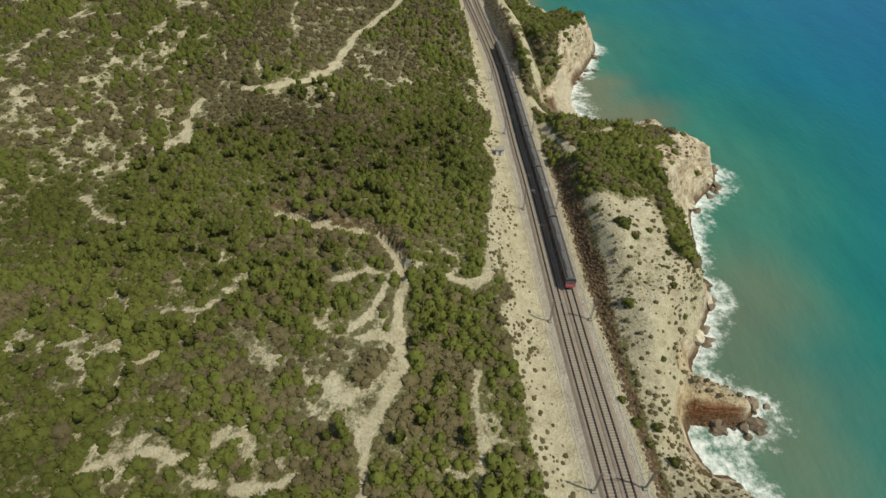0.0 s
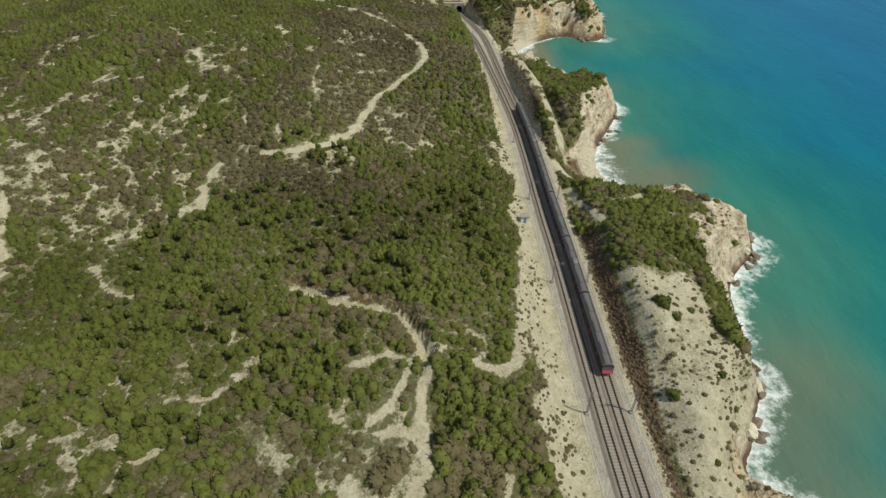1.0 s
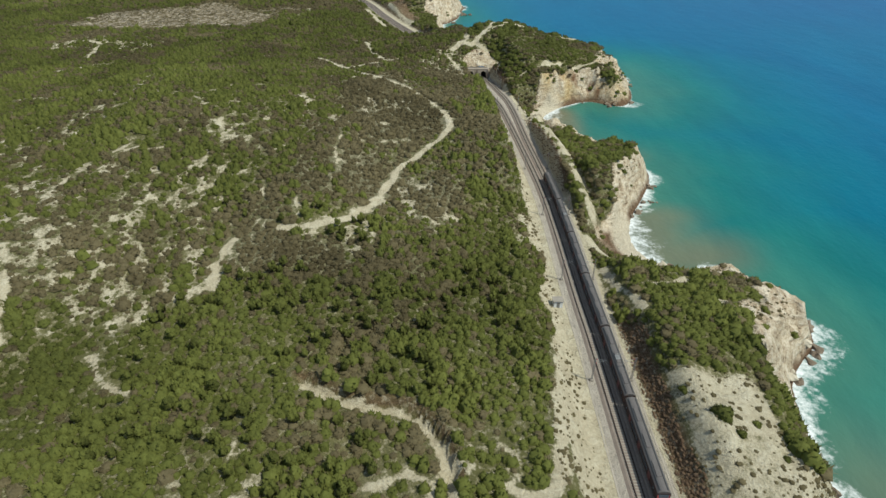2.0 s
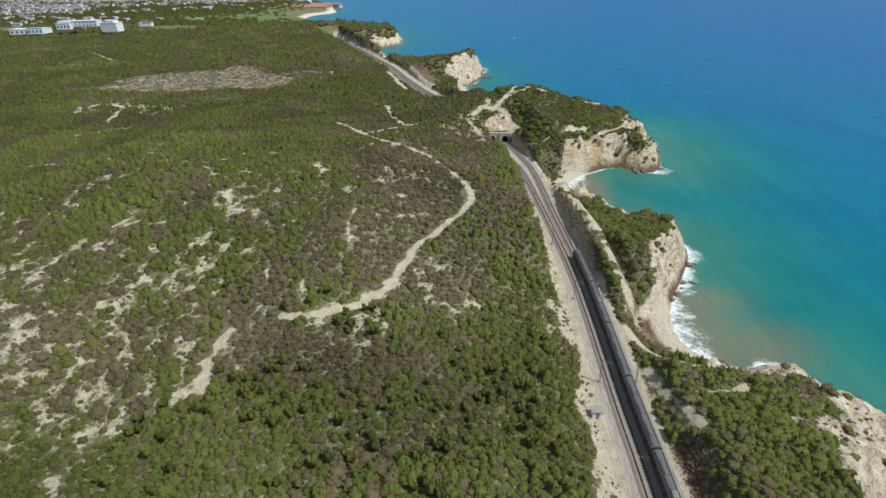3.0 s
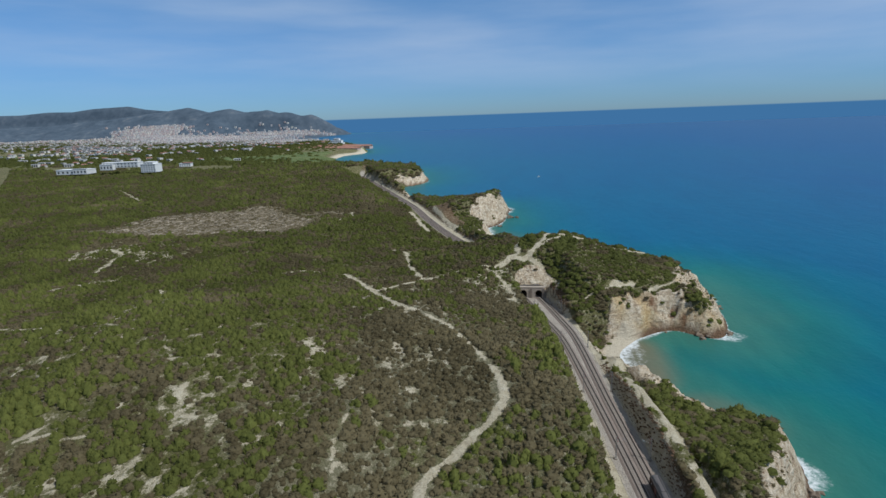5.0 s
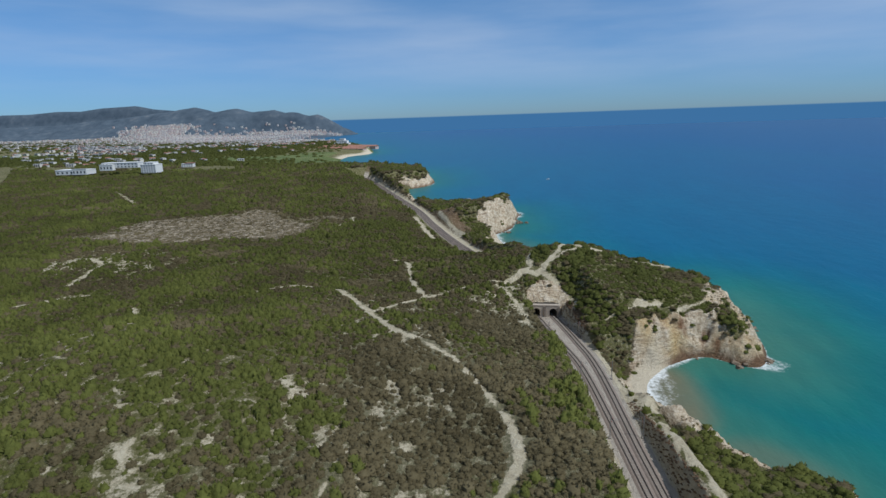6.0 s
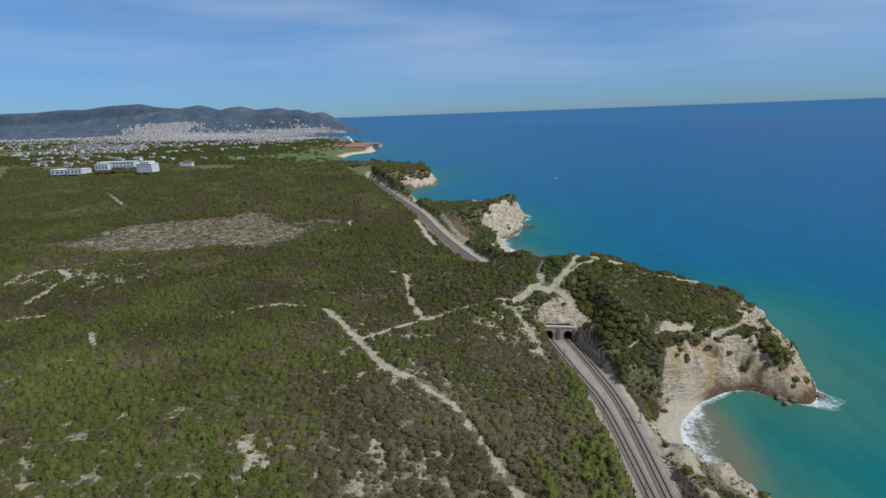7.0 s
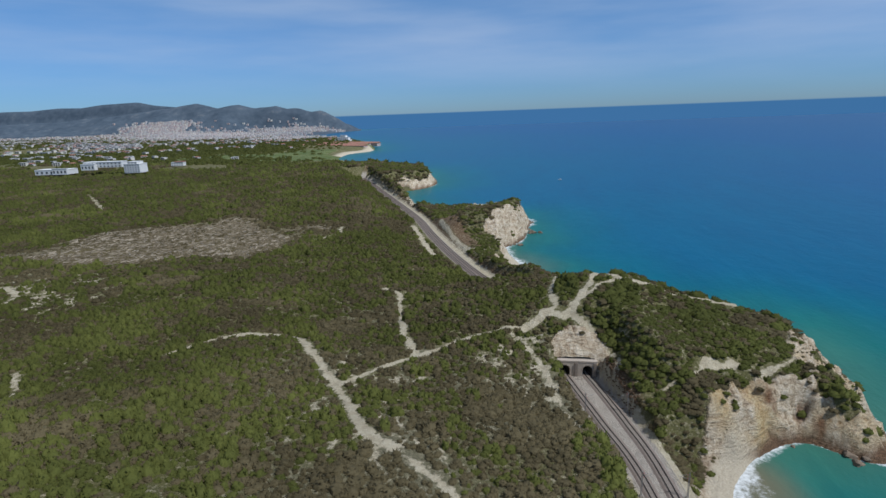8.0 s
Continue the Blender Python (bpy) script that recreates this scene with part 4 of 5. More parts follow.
def plant_mass(name, label, category, places, sizes, tall, tones, shapes, mat, rng):
    x, y, z = places
    pick, turn = rng.integers(0, len(shapes), len(x)), rng.uniform(0, 2 * np.pi, len(x))
    chunks, tone, bulge = [], [], []
    for s, shape in enumerate(shapes):
        k = pick == s
        c, sn = np.cos(turn[k])[:, None], np.sin(turn[k])[:, None]
        px = shape[None, :, 0] * c - shape[None, :, 1] * sn
        py = shape[None, :, 0] * sn + shape[None, :, 1] * c
        r = sizes[k][:, None]
        chunks.append(np.stack([x[k][:, None] + px * r, y[k][:, None] + py * r, z[k][:, None] + shape[None, :, 2] * r * tall[k][:, None]], -1).reshape(-1, 3))
        tone.append(np.repeat(tones[k], len(shape)))
        swell = np.stack([px, py, np.broadcast_to(shape[None, :, 2] * 0.8 + 0.25, px.shape)], -1).reshape(-1, 3)
        bulge.append(swell / np.linalg.norm(swell, axis=1)[:, None])
    verts = np.concatenate(chunks)
    me = big_mesh(name, verts, np.arange(len(verts)).reshape(-1, 3), mat, False)
    layer(me, "tone", np.concatenate(tone))
    me.attributes.new("bulge", "FLOAT_VECTOR", "POINT").data.foreach_set("vector", np.concatenate(bulge).astype(np.float32).ravel())
    return tagged(new(name, me), label, category, kind="stuff")


def left_edge(y):
    return np.where(y < 420, -(100 + 0.75 * y), -(1.0 * y))


def build_vegetation():
    rng = np.random.default_rng(7)
    pine_shapes = [tufts(rng, 21, 0.96 + 0.04 * k, 0.52, 0.3, point=0.25 + 0.08 * k) for k in range(7)]
    scrub_shapes = [tufts(rng, 22, 0.95, 0.66, 0.2) for _ in range(7)]
    mid_pines, mid_scrubs = [tufts(rng, 9, 1.1, 0.6, point=0.5) for _ in range(5)], [tufts(rng, 8, 0.9, 0.6) for _ in range(5)]
    far_shapes = [tufts(rng, 4, 1.2, 0.8, point=0.6) for _ in range(5)]
    bands = [(20, 430, 1.9, pine_shapes, scrub_shapes, -425, 112), (430, 640, 2.5, mid_pines, mid_scrubs, -640, 112),
             (640, 1000, 3.5, far_shapes, far_shapes, -1000, 0), (1000, 1250, 5.0, far_shapes, far_shapes, -1300, -150), (1250, 1420, 8, far_shapes, far_shapes, -1500, -320), (-240, 20, 5, far_shapes, far_shapes, -420, 76), (20, 430, 5, far_shapes, far_shapes, -560, -110)]
    for n, (y0, y1, cell, pines, scrubs, x0, x1) in enumerate(bands):
        x, y = scatter(rng, x0, x1, y0, y1, cell)
        k = x > left_edge(y) - 10 if n < 5 else (x < left_edge(y) - 8) | (y < 20)
        x, y = x[k], y[k]
        h, inland, off = terrain(x, y)
        marks, plants, east = cover(x, y, h, inland, off)
        chance = rng.uniform(0, 1, len(x))
        keep = chance < np.maximum(plants, 0.02 * (east > 0.3) * (marks["gravel"] < 0.1)) * 0.97
        keep &= (h > 1.5)
        if n == 4:
            keep &= rough(x, y, 90, 260, 2) > 0.5
        x, y, h, grey = x[keep], y[keep], h[keep], marks["grey"][keep]
        sparse = marks["soil"][keep]
        lush = rough(x, y, 38, 200, 3)
        scrubby = rng.uniform(0, 1, len(x)) < np.clip(grey * 1.0 + 0.12 + 0.12 * ease(220, 320, y) + 0.6 * ease(0.5, 0.68, rough(x, y, 20, 210, 3)), 0, 1)
        tone = np.clip(0.5 + 1.5 * (lush - 0.5) + rng.normal(0, 0.07, len(x)), 0, 1)
        # Leaf tone falls northward, so the far plants are darker in their colour.
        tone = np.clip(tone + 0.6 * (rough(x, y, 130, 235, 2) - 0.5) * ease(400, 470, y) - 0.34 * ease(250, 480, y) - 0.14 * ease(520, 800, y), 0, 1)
        dome = ease(0.34, 0.68, rough(x, y, 8, 225, 2))
        tone = np.clip(tone + 0.35 * (dome - 0.5) - 0.25 * ((off[keep] > 9) & (y > 370) & (y < 480)), 0, 1)
        size = cell * (0.56 + 0.62 * rng.uniform(0, 1, len(x)) ** 1.3) * (0.84 + 0.34 * dome)
        low = np.where((off[keep] > 12) & (y < 1200), np.where(y < 200, 0.9, 0.6), 1.0)
        tall = low * np.where(scrubby, rng.uniform(0.5, 0.9, len(x)), rng.uniform(0.75, 1.1, len(x)) * (0.45 + 0.4 * lush + 0.45 * dome))
        size = size * np.where(sparse > 0.3, 0.55, 1.0) * np.where((off[keep] > 12) & (y < 480), 1.22, 1.0)
        cleared = np.hypot((x + 305) / 98, (y - 583) / 92) + (rough(x, y, 50, 151, 4) - 0.5) * 0.9 < 1.0
        tall, size = np.where(cleared, tall * 0.6, tall), np.where(cleared, size * 0.75, size)
        if n > 1 and n < 5:
            tall = tall * (0.85 if n == 2 else 0.75)
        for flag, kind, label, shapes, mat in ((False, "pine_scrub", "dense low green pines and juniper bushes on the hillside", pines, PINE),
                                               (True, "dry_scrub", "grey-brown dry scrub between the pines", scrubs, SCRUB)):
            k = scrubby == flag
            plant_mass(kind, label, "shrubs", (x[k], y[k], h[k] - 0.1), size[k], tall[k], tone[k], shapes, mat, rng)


def build_small_growth():
    """Dry reeds on the bank beside the line, and low cushions dotted over the bare slope and the verges."""
    rng = np.random.default_rng(8)
    shapes = [tufts(rng, 8, 1.2, 0.8, 0.2) for _ in range(4)]
    x, y = scatter(rng, 4, 56, 30, 420, 0.78)
    h, inland, off = terrain(x, y)
    marks, plants, east = cover(x, y, h, inland, off)
    # Reeds also cover the cutting face that is browned for its shade.
    k = (marks["dry"] > 0.4) & (np.abs(off) > 7)
    n = int(k.sum())
    plant_mass("dry_reeds", "reddish-brown dry reeds on the bank beside the railway", "reeds", (x[k], y[k], h[k] - 0.1), rng.uniform(0.5, 0.8, n), rng.uniform(0.14, 0.34, n), rng.uniform(0.0, 0.6, n), shapes, REEDS, rng)
    shapes = [tufts(rng, 6, 0.8, 0.5) for _ in range(4)]
    x, y = scatter(rng, 8, 104, 20, 460, 1.05)
    h, inland, off = terrain(x, y)
    marks, plants, east = cover(x, y, h, inland, off)
    clumped = ease(0.42, 0.62, rough(x, y, 11, 240, 3))
    chance = np.maximum((0.20 + 0.5 * clumped) * (east > 0.3), (0.08 + 0.4 * clumped) * (off < -8) * (off > -19))
    chance = np.maximum(chance, (0.25 + 0.4 * clumped) * (off > 8) * (off < 15) * (y < 92))
    chance = np.maximum(chance, 0.30 * clumped * (marks["rock"] > 0.4) * (inland > 7))
    k = (rng.uniform(0, 1, len(x)) < chance) & (marks["gravel"] < 0.1) & (inland > 4) & (np.abs(off) > 8.5)
    n = int(k.sum())
    plant_mass("cushion_plants", "small grey-green cushion plants dotted over pale bare ground", "shrubs", (x[k], y[k], h[k] - 0.05), 0.32 + 0.68 * rng.uniform(0, 1, n) ** 2.2, rng.uniform(0.45, 0.8, n), rng.uniform(0.1, 0.75, n), shapes, SCRUB, rng)


def build_felled_wood():
    """Bleached trunks and branches left lying all over the cleared ground."""
    rng = np.random.default_rng(9)
    x, y = rng.uniform(-420, -205, 1500), rng.uniform(488, 680, 1500)
    keep = np.hypot((x + 305) / 98, (y - 583) / 92) + 0.9 * (rough(x, y, 50, 151, 4) - 0.5) < 0.97
    x, y = x[keep], y[keep]
    z, turn = terrain(x, y)[0], rng.uniform(0, np.pi, len(x))
    half, thick = rng.uniform(0.7, 2.6, len(x)), rng.uniform(0.12, 0.26, len(x))
    way, over = np.stack([np.cos(turn), np.sin(turn), rng.uniform(-0.05, 0.12, len(x))], -1), np.stack([-np.sin(turn), np.cos(turn), 0 * turn], -1)
    up, mid = np.array([0, 0, 1.0]), np.stack([x, y, z + 0.5], -1)
    verts = np.stack([mid + way * (a * half)[:, None] + over * (b * thick * (1 - 0.3 * a))[:, None] + up * (c * thick)[:, None]
                      for a, b, c in ((-1, -1, -1), (-1, 1, -1), (-1, 0, 1), (1, -1, -1), (1, 1, -1), (1, 0, 1))], 1).reshape(-1, 3)
    f = np.array([[0, 1, 4, 3], [1, 2, 5, 4], [2, 0, 3, 5]])
    quads = (np.arange(len(x))[:, None, None] * 6 + f).reshape(-1, 4)
    tagged(new("felled_wood", big_mesh("felled_wood", verts, quads, DEAD_WOOD, False)), "bleached felled trunks strewn over cleared brown ground", "dead wood", kind="stuff")


build_vegetation()
build_small_growth()
build_felled_wood()


# ---------------------------------------------------------------- railway
def half_gap(y):
    """Half the spacing of the two tracks; they draw apart towards the tunnel mouths."""
    return np.interp(y, [0, 140, 240, 293, 348, 376, 398, 410, 497, 560, 1200], [1.85, 1.95, 1.95, 2.2, 3.2, 4.1, 4.4, 4.3, 3.0, 2.1, 2.1])


def track_line(side, y0, y1, step=4.0):
    line = curve_points(LINE, step)
    line = line[(line[:, 1] > y0 - 6) & (line[:, 1] < y1 + 6)]
    way = np.gradient(line, axis=0)
    way /= np.linalg.norm(way, axis=1)[:, None]
    right = np.stack([way[:, 1], -way[:, 0]], -1)
    return line + right * (side * half_gap(line[:, 1]))[:, None], right, way


def sweep(line, right, profile, z):
    """A strip of one section (offset to the right, height) along a line."""
    n, k = len(line), len(profile)
    verts = [(p[0] + r[0] * o, p[1] + r[1] * o, z + h) for p, r in zip(line, right) for o, h in profile]
    faces = [(i * k + j, i * k + (j + 1) % k, (i + 1) * k + (j + 1) % k, (i + 1) * k + j) for i in range(n - 1) for j in range(k)]
    faces += [tuple(range(k)), tuple(range((n - 1) * k, n * k))[::-1]]
    return verts, faces


RAIL_TOP = RAIL_Z + 0.62


def build_track(side, y0, y1, label):
    track = tagged(new("railway_track"), label, "railway track", "railway tracks", "structure")
    line, right, way = track_line(side, y0, y1)
    part("ballast", mesh_of("ballast", *sweep(line, right, [(-2.3, -0.05), (-1.55, 0.36), (1.55, 0.36), (2.3, -0.05)], RAIL_Z), BALLAST), track)
    # Rails are built extra wide and dark so that they include their shadow.
    for o in (-0.83, 0.83):
        part("rail", mesh_of("rail", *sweep(line, right, [(o - 0.15, 0.40), (o - 0.13, 0.62), (o + 0.13, 0.62), (o + 0.15, 0.40)], RAIL_Z), RAIL), track, "rusty brown steel rail")
    if y0 < 410:
        fine, fr, fw = track_line(side, y0, y1, 0.66)
        c = np.concatenate([fine, np.full((len(fine), 1), RAIL_Z + 0.40)], 1)
        r3, w3 = np.pad(fr, ((0, 0), (0, 1))), np.pad(fw, ((0, 0), (0, 1)))
        up = np.array([0, 0, 0.05])
        corner = [c + a * 1.28 * r3 + b * 0.13 * w3 + s * up for s in (-1, 1) for a, b in ((-1, -1), (1, -1), (1, 1), (-1, 1))]
        v = np.stack(corner, 1).reshape(-1, 3)
        f = np.array([[4, 5, 6, 7], [0, 1, 5, 4], [1, 2, 6, 5], [2, 3, 7, 6], [3, 0, 4, 7]])
        quads = (np.arange(len(c))[:, None, None] * 8 + f).reshape(-1, 4)
        tagged(part("sleepers", big_mesh("sleepers", v, quads, SLEEPER, False), track, "weathered concrete sleepers"), kind="stuff")
    return track


for s in (-1, 1):
    build_track(s, -120, 432, "ballasted railway track with rusty rails beside the sea")
    build_track(s, 480, 1118, "ballasted railway track running on along the coast")


# drainage kerbs along the bed
def build_kerb(side, offset, y0, y1):
    line, right, _ = track_line(0, y0, y1)
    wide = (half_gap(line[:, 1]) - 1.9)[:, None]
    line = line + right * side * (offset + wide)
    ob = new("trim", mesh_of("trim", *sweep(line, right, [(-0.22, -0.1), (-0.14, 0.08), (0.14, 0.08), (0.22, -0.1)], RAIL_Z), KERB))
    tagged(ob, "low concrete kerb along the railway bed", "kerb", kind="structure")


build_kerb(-1, 6.2, -60, 404)
build_kerb(1, 5.6, -60, 404)


# ---------------------------------------------------------------- train
def coach_section(top=3.85):
    return [(-1.40, 0.95), (-1.47, 1.3), (-1.47, 2.9), (-1.36, 3.3), (-1.05, 3.6), (-0.5, top - 0.06), (0, top), (0.5, top - 0.06), (1.05, 3.6),
            (1.36, 3.3), (1.47, 2.9), (1.47, 1.3), (1.40, 0.95)]


def coach_meshes(length):
    half = length / 2
    side = bmesh.new()
    prism(side, [p for p in coach_section(3.3) if p[1] < 3.35] , -half, half)
    roof = bmesh.new()
    prism(roof, [(-1.38, 3.28), (-1.05, 3.62), (-0.5, 3.84), (0, 3.9), (0.5, 3.84), (1.05, 3.62), (1.38, 3.28)], -half + 0.02, half - 0.02)
    gear = bmesh.new()
    box(gear, -half + 0.4, half - 0.4, -0.10, 0.10, 3.74, 3.90, 0.03)
    units = box(bmesh.new(), -1.9, 1.9, -0.55, 0.55, 3.84, 4.0, 0.05)
    frame_ = bmesh.new()
    box(frame_, -half + 0.5, half - 0.5, -1.2, 1.2, 0.55, 0.95, 0.03)
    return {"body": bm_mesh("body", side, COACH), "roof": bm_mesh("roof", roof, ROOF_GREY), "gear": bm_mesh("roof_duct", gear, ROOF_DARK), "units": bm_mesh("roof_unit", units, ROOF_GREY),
            "frame": bm_mesh("underframe", frame_, UNDER)}


def window_mesh(width):
    bm = bmesh.new()
    box(bm, -width / 2, width / 2, -0.025, 0.025, 0, 0.95, 0.02)
    return bm_mesh("window", bm, GLASS_DARK)


def door_mesh():
    bm = bmesh.new()
    box(bm, -0.65, 0.65, -0.03, 0.03, 0, 2.0, 0.02)
    return bm_mesh("door", bm, DOOR_RED)


def bogie_mesh():
    bm = bmesh.new()
    box(bm, -1.6, 1.6, -1.05, -0.85, 0.35, 0.7)
    box(bm, -1.6, 1.6, 0.85, 1.05, 0.35, 0.7)
    box(bm, -0.3, 0.3, -1.0, 1.0, 0.4, 0.75)
    for x in (-1.2, 1.2):
        for y in (-0.8, 0.8):
            rod(bm, (x, y - 0.07, 0.44), (x, y + 0.07, 0.44), 0.44, n=16)
        rod(bm, (x, -0.8, 0.44), (x, 0.8, 0.44), 0.09)
    return bm_mesh("bogie", bm, UNDER)


def cab_mesh():
    """A raked driving cab, 2.2 m long, its nose towards +x."""
    bm = bmesh.new()
    back = [bm.verts.new((0, y, z)) for y, z in coach_section(3.88)]
    nose = [bm.verts.new((2.2 - 1.15 * max(0, (z - 1.6) / 2.3), y * 0.86, 0.95 + (z - 0.95) * 0.93)) for y, z in coach_section(3.88)]
    n = len(back)
    for k in range(n):
        bm.faces.new((back[k], back[(k + 1) % n], nose[(k + 1) % n], nose[k]))
    bm.faces.new(back[::-1])
    bm.faces.new(nose)
    return bm_mesh("cab", bm, RED)


def windscreen_mesh():
    bm = bmesh.new()
    box(bm, -0.03, 0.03, -1.0, 1.0, -0.5, 0.5, 0.02)
    return bm_mesh("windscreen", bm, GLASS_DARK)


def pantograph_mesh():
    bm = bmesh.new()
    box(bm, -0.8, 0.8, -0.6, 0.6, 4.0, 4.1)
    rod(bm, (-0.7, 0, 4.1), (0.9, 0, 4.75), 0.05)
    rod(bm, (0.9, 0, 4.75), (-0.2, 0, 5.4), 0.04)
    rod(bm, (-0.2, -0.85, 5.4), (-0.2, 0.85, 5.4), 0.06)
    return bm_mesh("pantograph", bm, STEEL)


def build_train(rear_y, coaches=6, length=24.6, pitch=25.4):
    """Six coaches in two coupled sets of three, on the seaward track."""
    train = tagged(new("passenger_train"), "grey-roofed passenger train with red cabs standing on the seaward track", "train")
    line, _, _ = track_line(1, rear_y - 20, rear_y + 240, 1.0)
    run = np.r_[0, np.cumsum(np.linalg.norm(np.diff(line, axis=0), axis=1))]
    start = np.interp(rear_y, line[:, 1], run)
    at = lambda d: np.array([np.interp(d, run, line[:, k]) for k in (0, 1)])
    shapes = coach_meshes(length)
    wide, small, door, bogie, cab, screen, panto = window_mesh(1.7), window_mesh(0.9), door_mesh(), bogie_mesh(), cab_mesh(), windscreen_mesh(), pantograph_mesh()
    for c in range(coaches):
        a, b = at(start + c * pitch + 2.5), at(start + c * pitch + length - 2.5)
        mid, turn = (a + b) / 2, math.degrees(math.atan2(b[1] - a[1], b[0] - a[0]))
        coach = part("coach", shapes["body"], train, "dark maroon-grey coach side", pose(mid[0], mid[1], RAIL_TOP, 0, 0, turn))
        part("roof", shapes["roof"], coach, "dusty grey roof")
        for y in (-0.82, 0.82):
            part("roof_duct", shapes["gear"], coach, "dark roof duct", pose(0, y, 0))
        for k in range(3):
            part("roof_unit", shapes["units"], coach, "", pose(-length / 2 + length * (k + 0.75) / 3.5, 0, 0))
        part("underframe", shapes["frame"], coach)
        for x in (-length / 2 + 4, length / 2 - 4):
            part("bogie", bogie, coach, "", pose(x, 0, 0))
        for s in (-1, 1):
            for x in (-7.4, 0.0, 7.4):
                part("door", door, coach, "dark maroon sliding door", pose(x, s * 1.475, 1.0))
            for x in (-10.4, -5.4, -3.4, -1.6 - 0.3, 2.0, 3.9, 5.6, 10.4):
                part("window", small if abs(x) > 10 else wide, coach, "dark window", pose(x, s * 1.475, 1.75))
        for end, s in ((0, -1), (2, 1)):
            if c % 3 == end:
                part("cab", cab, coach, "red driving cab", pose(s * (length / 2 - 1.6), 0, 0.02, 0, 0, 0 if s > 0 else 180))
                part("windscreen", screen, coach, "dark windscreen", pose(s * (length / 2 + 0.05), 0, 2.65, 0, -27 * s, 0))
        if c % 3 == 1:
            part("pantograph", panto, coach, "folded steel pantograph")
    return train


build_train(93.0)


# ---------------------------------------------------------------- overhead line
def build_mast():
    mast = tagged(new("catenary_mast"), "grey steel catenary mast with a cantilever arm beside the track", "mast", "catenary masts")
    bm = bmesh.new()
    box(bm, -0.45, 0.45, -0.45, 0.45, -0.5, 0.35, 0.04)
    part("footing", (bm, SLEEPER), mast, "concrete footing")
    bm = bmesh.new()
    for x in (-0.16, 0.16):
        box(bm, x - 0.05, x + 0.05, -0.09, 0.09, 0.3, 8.2)
    for k in range(11):
        z = 0.6 + k * 0.68
        rod(bm, (-0.16, 0, z), (0.16, 0, z + 0.62), 0.03, n=5)
    part("pole", (bm, STEEL), mast)
    bm = bmesh.new()
    rod(bm, (0.1, 0, 6.2), (2.9, 0, 7.2), 0.045)
    rod(bm, (0.1, 0, 7.6), (2.9, 0, 7.2), 0.035)
    rod(bm, (2.0, 0, 6.9), (3.3, 0, 5.8), 0.03)
    part("arm", (bm, STEEL), mast, "cantilever arm")
    for z in (6.25, 7.58):
        part("insulator", (rod(bmesh.new(), (0.25, 0, z), (0.6, 0, z + (0.12 if z < 7 else -0.05)), 0.09, 0.07, 8), RED), mast, "brown insulator")
    return mast


def place_masts():
    first = build_mast()
    k = 0
    for y in (41, 83, 127, 171, 214, 257, 299, 340, 382):
        for s in (-1, 1):
            line, right, way = track_line(s, y - 10, y + 10, 1.0)
            n = int(np.argmin(np.abs(line[:, 1] - y)))
            p = line[n] + right[n] * s * 3.2
            turn = math.degrees(math.atan2(right[n][1], right[n][0])) + (180 if s > 0 else 0)
            m = pose(p[0], p[1], RAIL_Z + 0.1, 0, 0, turn)
            if k == 0:
                first.matrix_basis = m
            else:
                copy_thing(first, m)
            k += 1


place_masts()


# ---------------------------------------------------------------- tunnel mouths
def arch_wall(bm, x0, x1, z0, z1, centres, half, spring, y0, y1, n=10):
    """A wall across the line with round-headed openings through its thickness."""
    rise = half
    columns = []
    edge = x0
    for c in centres:
        columns.append((edge, c - half))
        edge = c + half
    columns.append((edge, x1))
    for a, b in columns:
        box(bm, a, b, y0, y1, z0, z1)
    for c in centres:
        pts = [(c + half * math.cos(t), spring + rise * math.sin(t)) for t in np.linspace(math.pi, 0, n)]
        for (xa, za), (xb, zb) in zip(pts[:-1], pts[1:]):
            v = [bm.verts.new(p) for p in ((xa, y0, za), (xb, y0, zb), (xb, y0, z1), (xa, y0, z1), (xa, y1, za), (xb, y1, zb), (xb, y1, z1), (xa, y1, z1))]
            for f in ((0, 1, 2, 3), (7, 6, 5, 4), (0, 4, 5, 1), (2, 6, 7, 3)):
                bm.faces.new([v[k] for k in f])
    bmesh.ops.remove_doubles(bm, verts=bm.verts, dist=0.002)
    return bm


def lining(bm, c, half, spring, z0, y0, y1, lean, n=12):
    pts = [(-half, z0)] + [(half * math.cos(t), spring + half * math.sin(t)) for t in np.linspace(math.pi, 0, n)] + [(half, z0)]
    rows = [[bm.verts.new((c + o + lean * (y - y0), y, z)) for o, z in pts] for y in (y0, y1)]
    for k in range(len(pts) - 1):
        bm.faces.new((rows[0][k], rows[0][k + 1], rows[1][k + 1], rows[1][k]))
    bm.faces.new(rows[1])
    return bm


def build_portal():
    y0, y1 = PORTAL_Y - 0.7, PORTAL_Y + 0.7
    cx = float(np.interp(PORTAL_Y, RAILWAY[:, 1], RAILWAY[:, 0]))
    gap = float(half_gap(PORTAL_Y)) * 1.04
    centres = (cx - gap, cx + gap)
    portal = tagged(new("tunnel_portal"), "pale masonry tunnel portal with two round-arched mouths", "tunnel portal")
    bm = arch_wall(bmesh.new(), cx - 8.2, cx + 8.0, RAIL_Z - 1, 16.1, centres, 1.95, 12.9, y0, y1)
    part("wall", (bm, MASONRY), portal)
    bm = box(bmesh.new(), cx - 8.6, cx + 8.3, y0 - 0.12, y1 + 3.4, 16.1, 16.8, 0.06)
    part("coping", (bm, MASONRY), portal, "stone coping")
    for x, w in ((cx, 0.55), (cx + 7.4, 0.5)):
        bm = box(bmesh.new(), x - w, x + w, y0 - 0.5, y0 - 0.01, RAIL_Z - 0.5, 16.0, 0.06)
        part("buttress", (bm, STAINED), portal, "stained stone buttress")
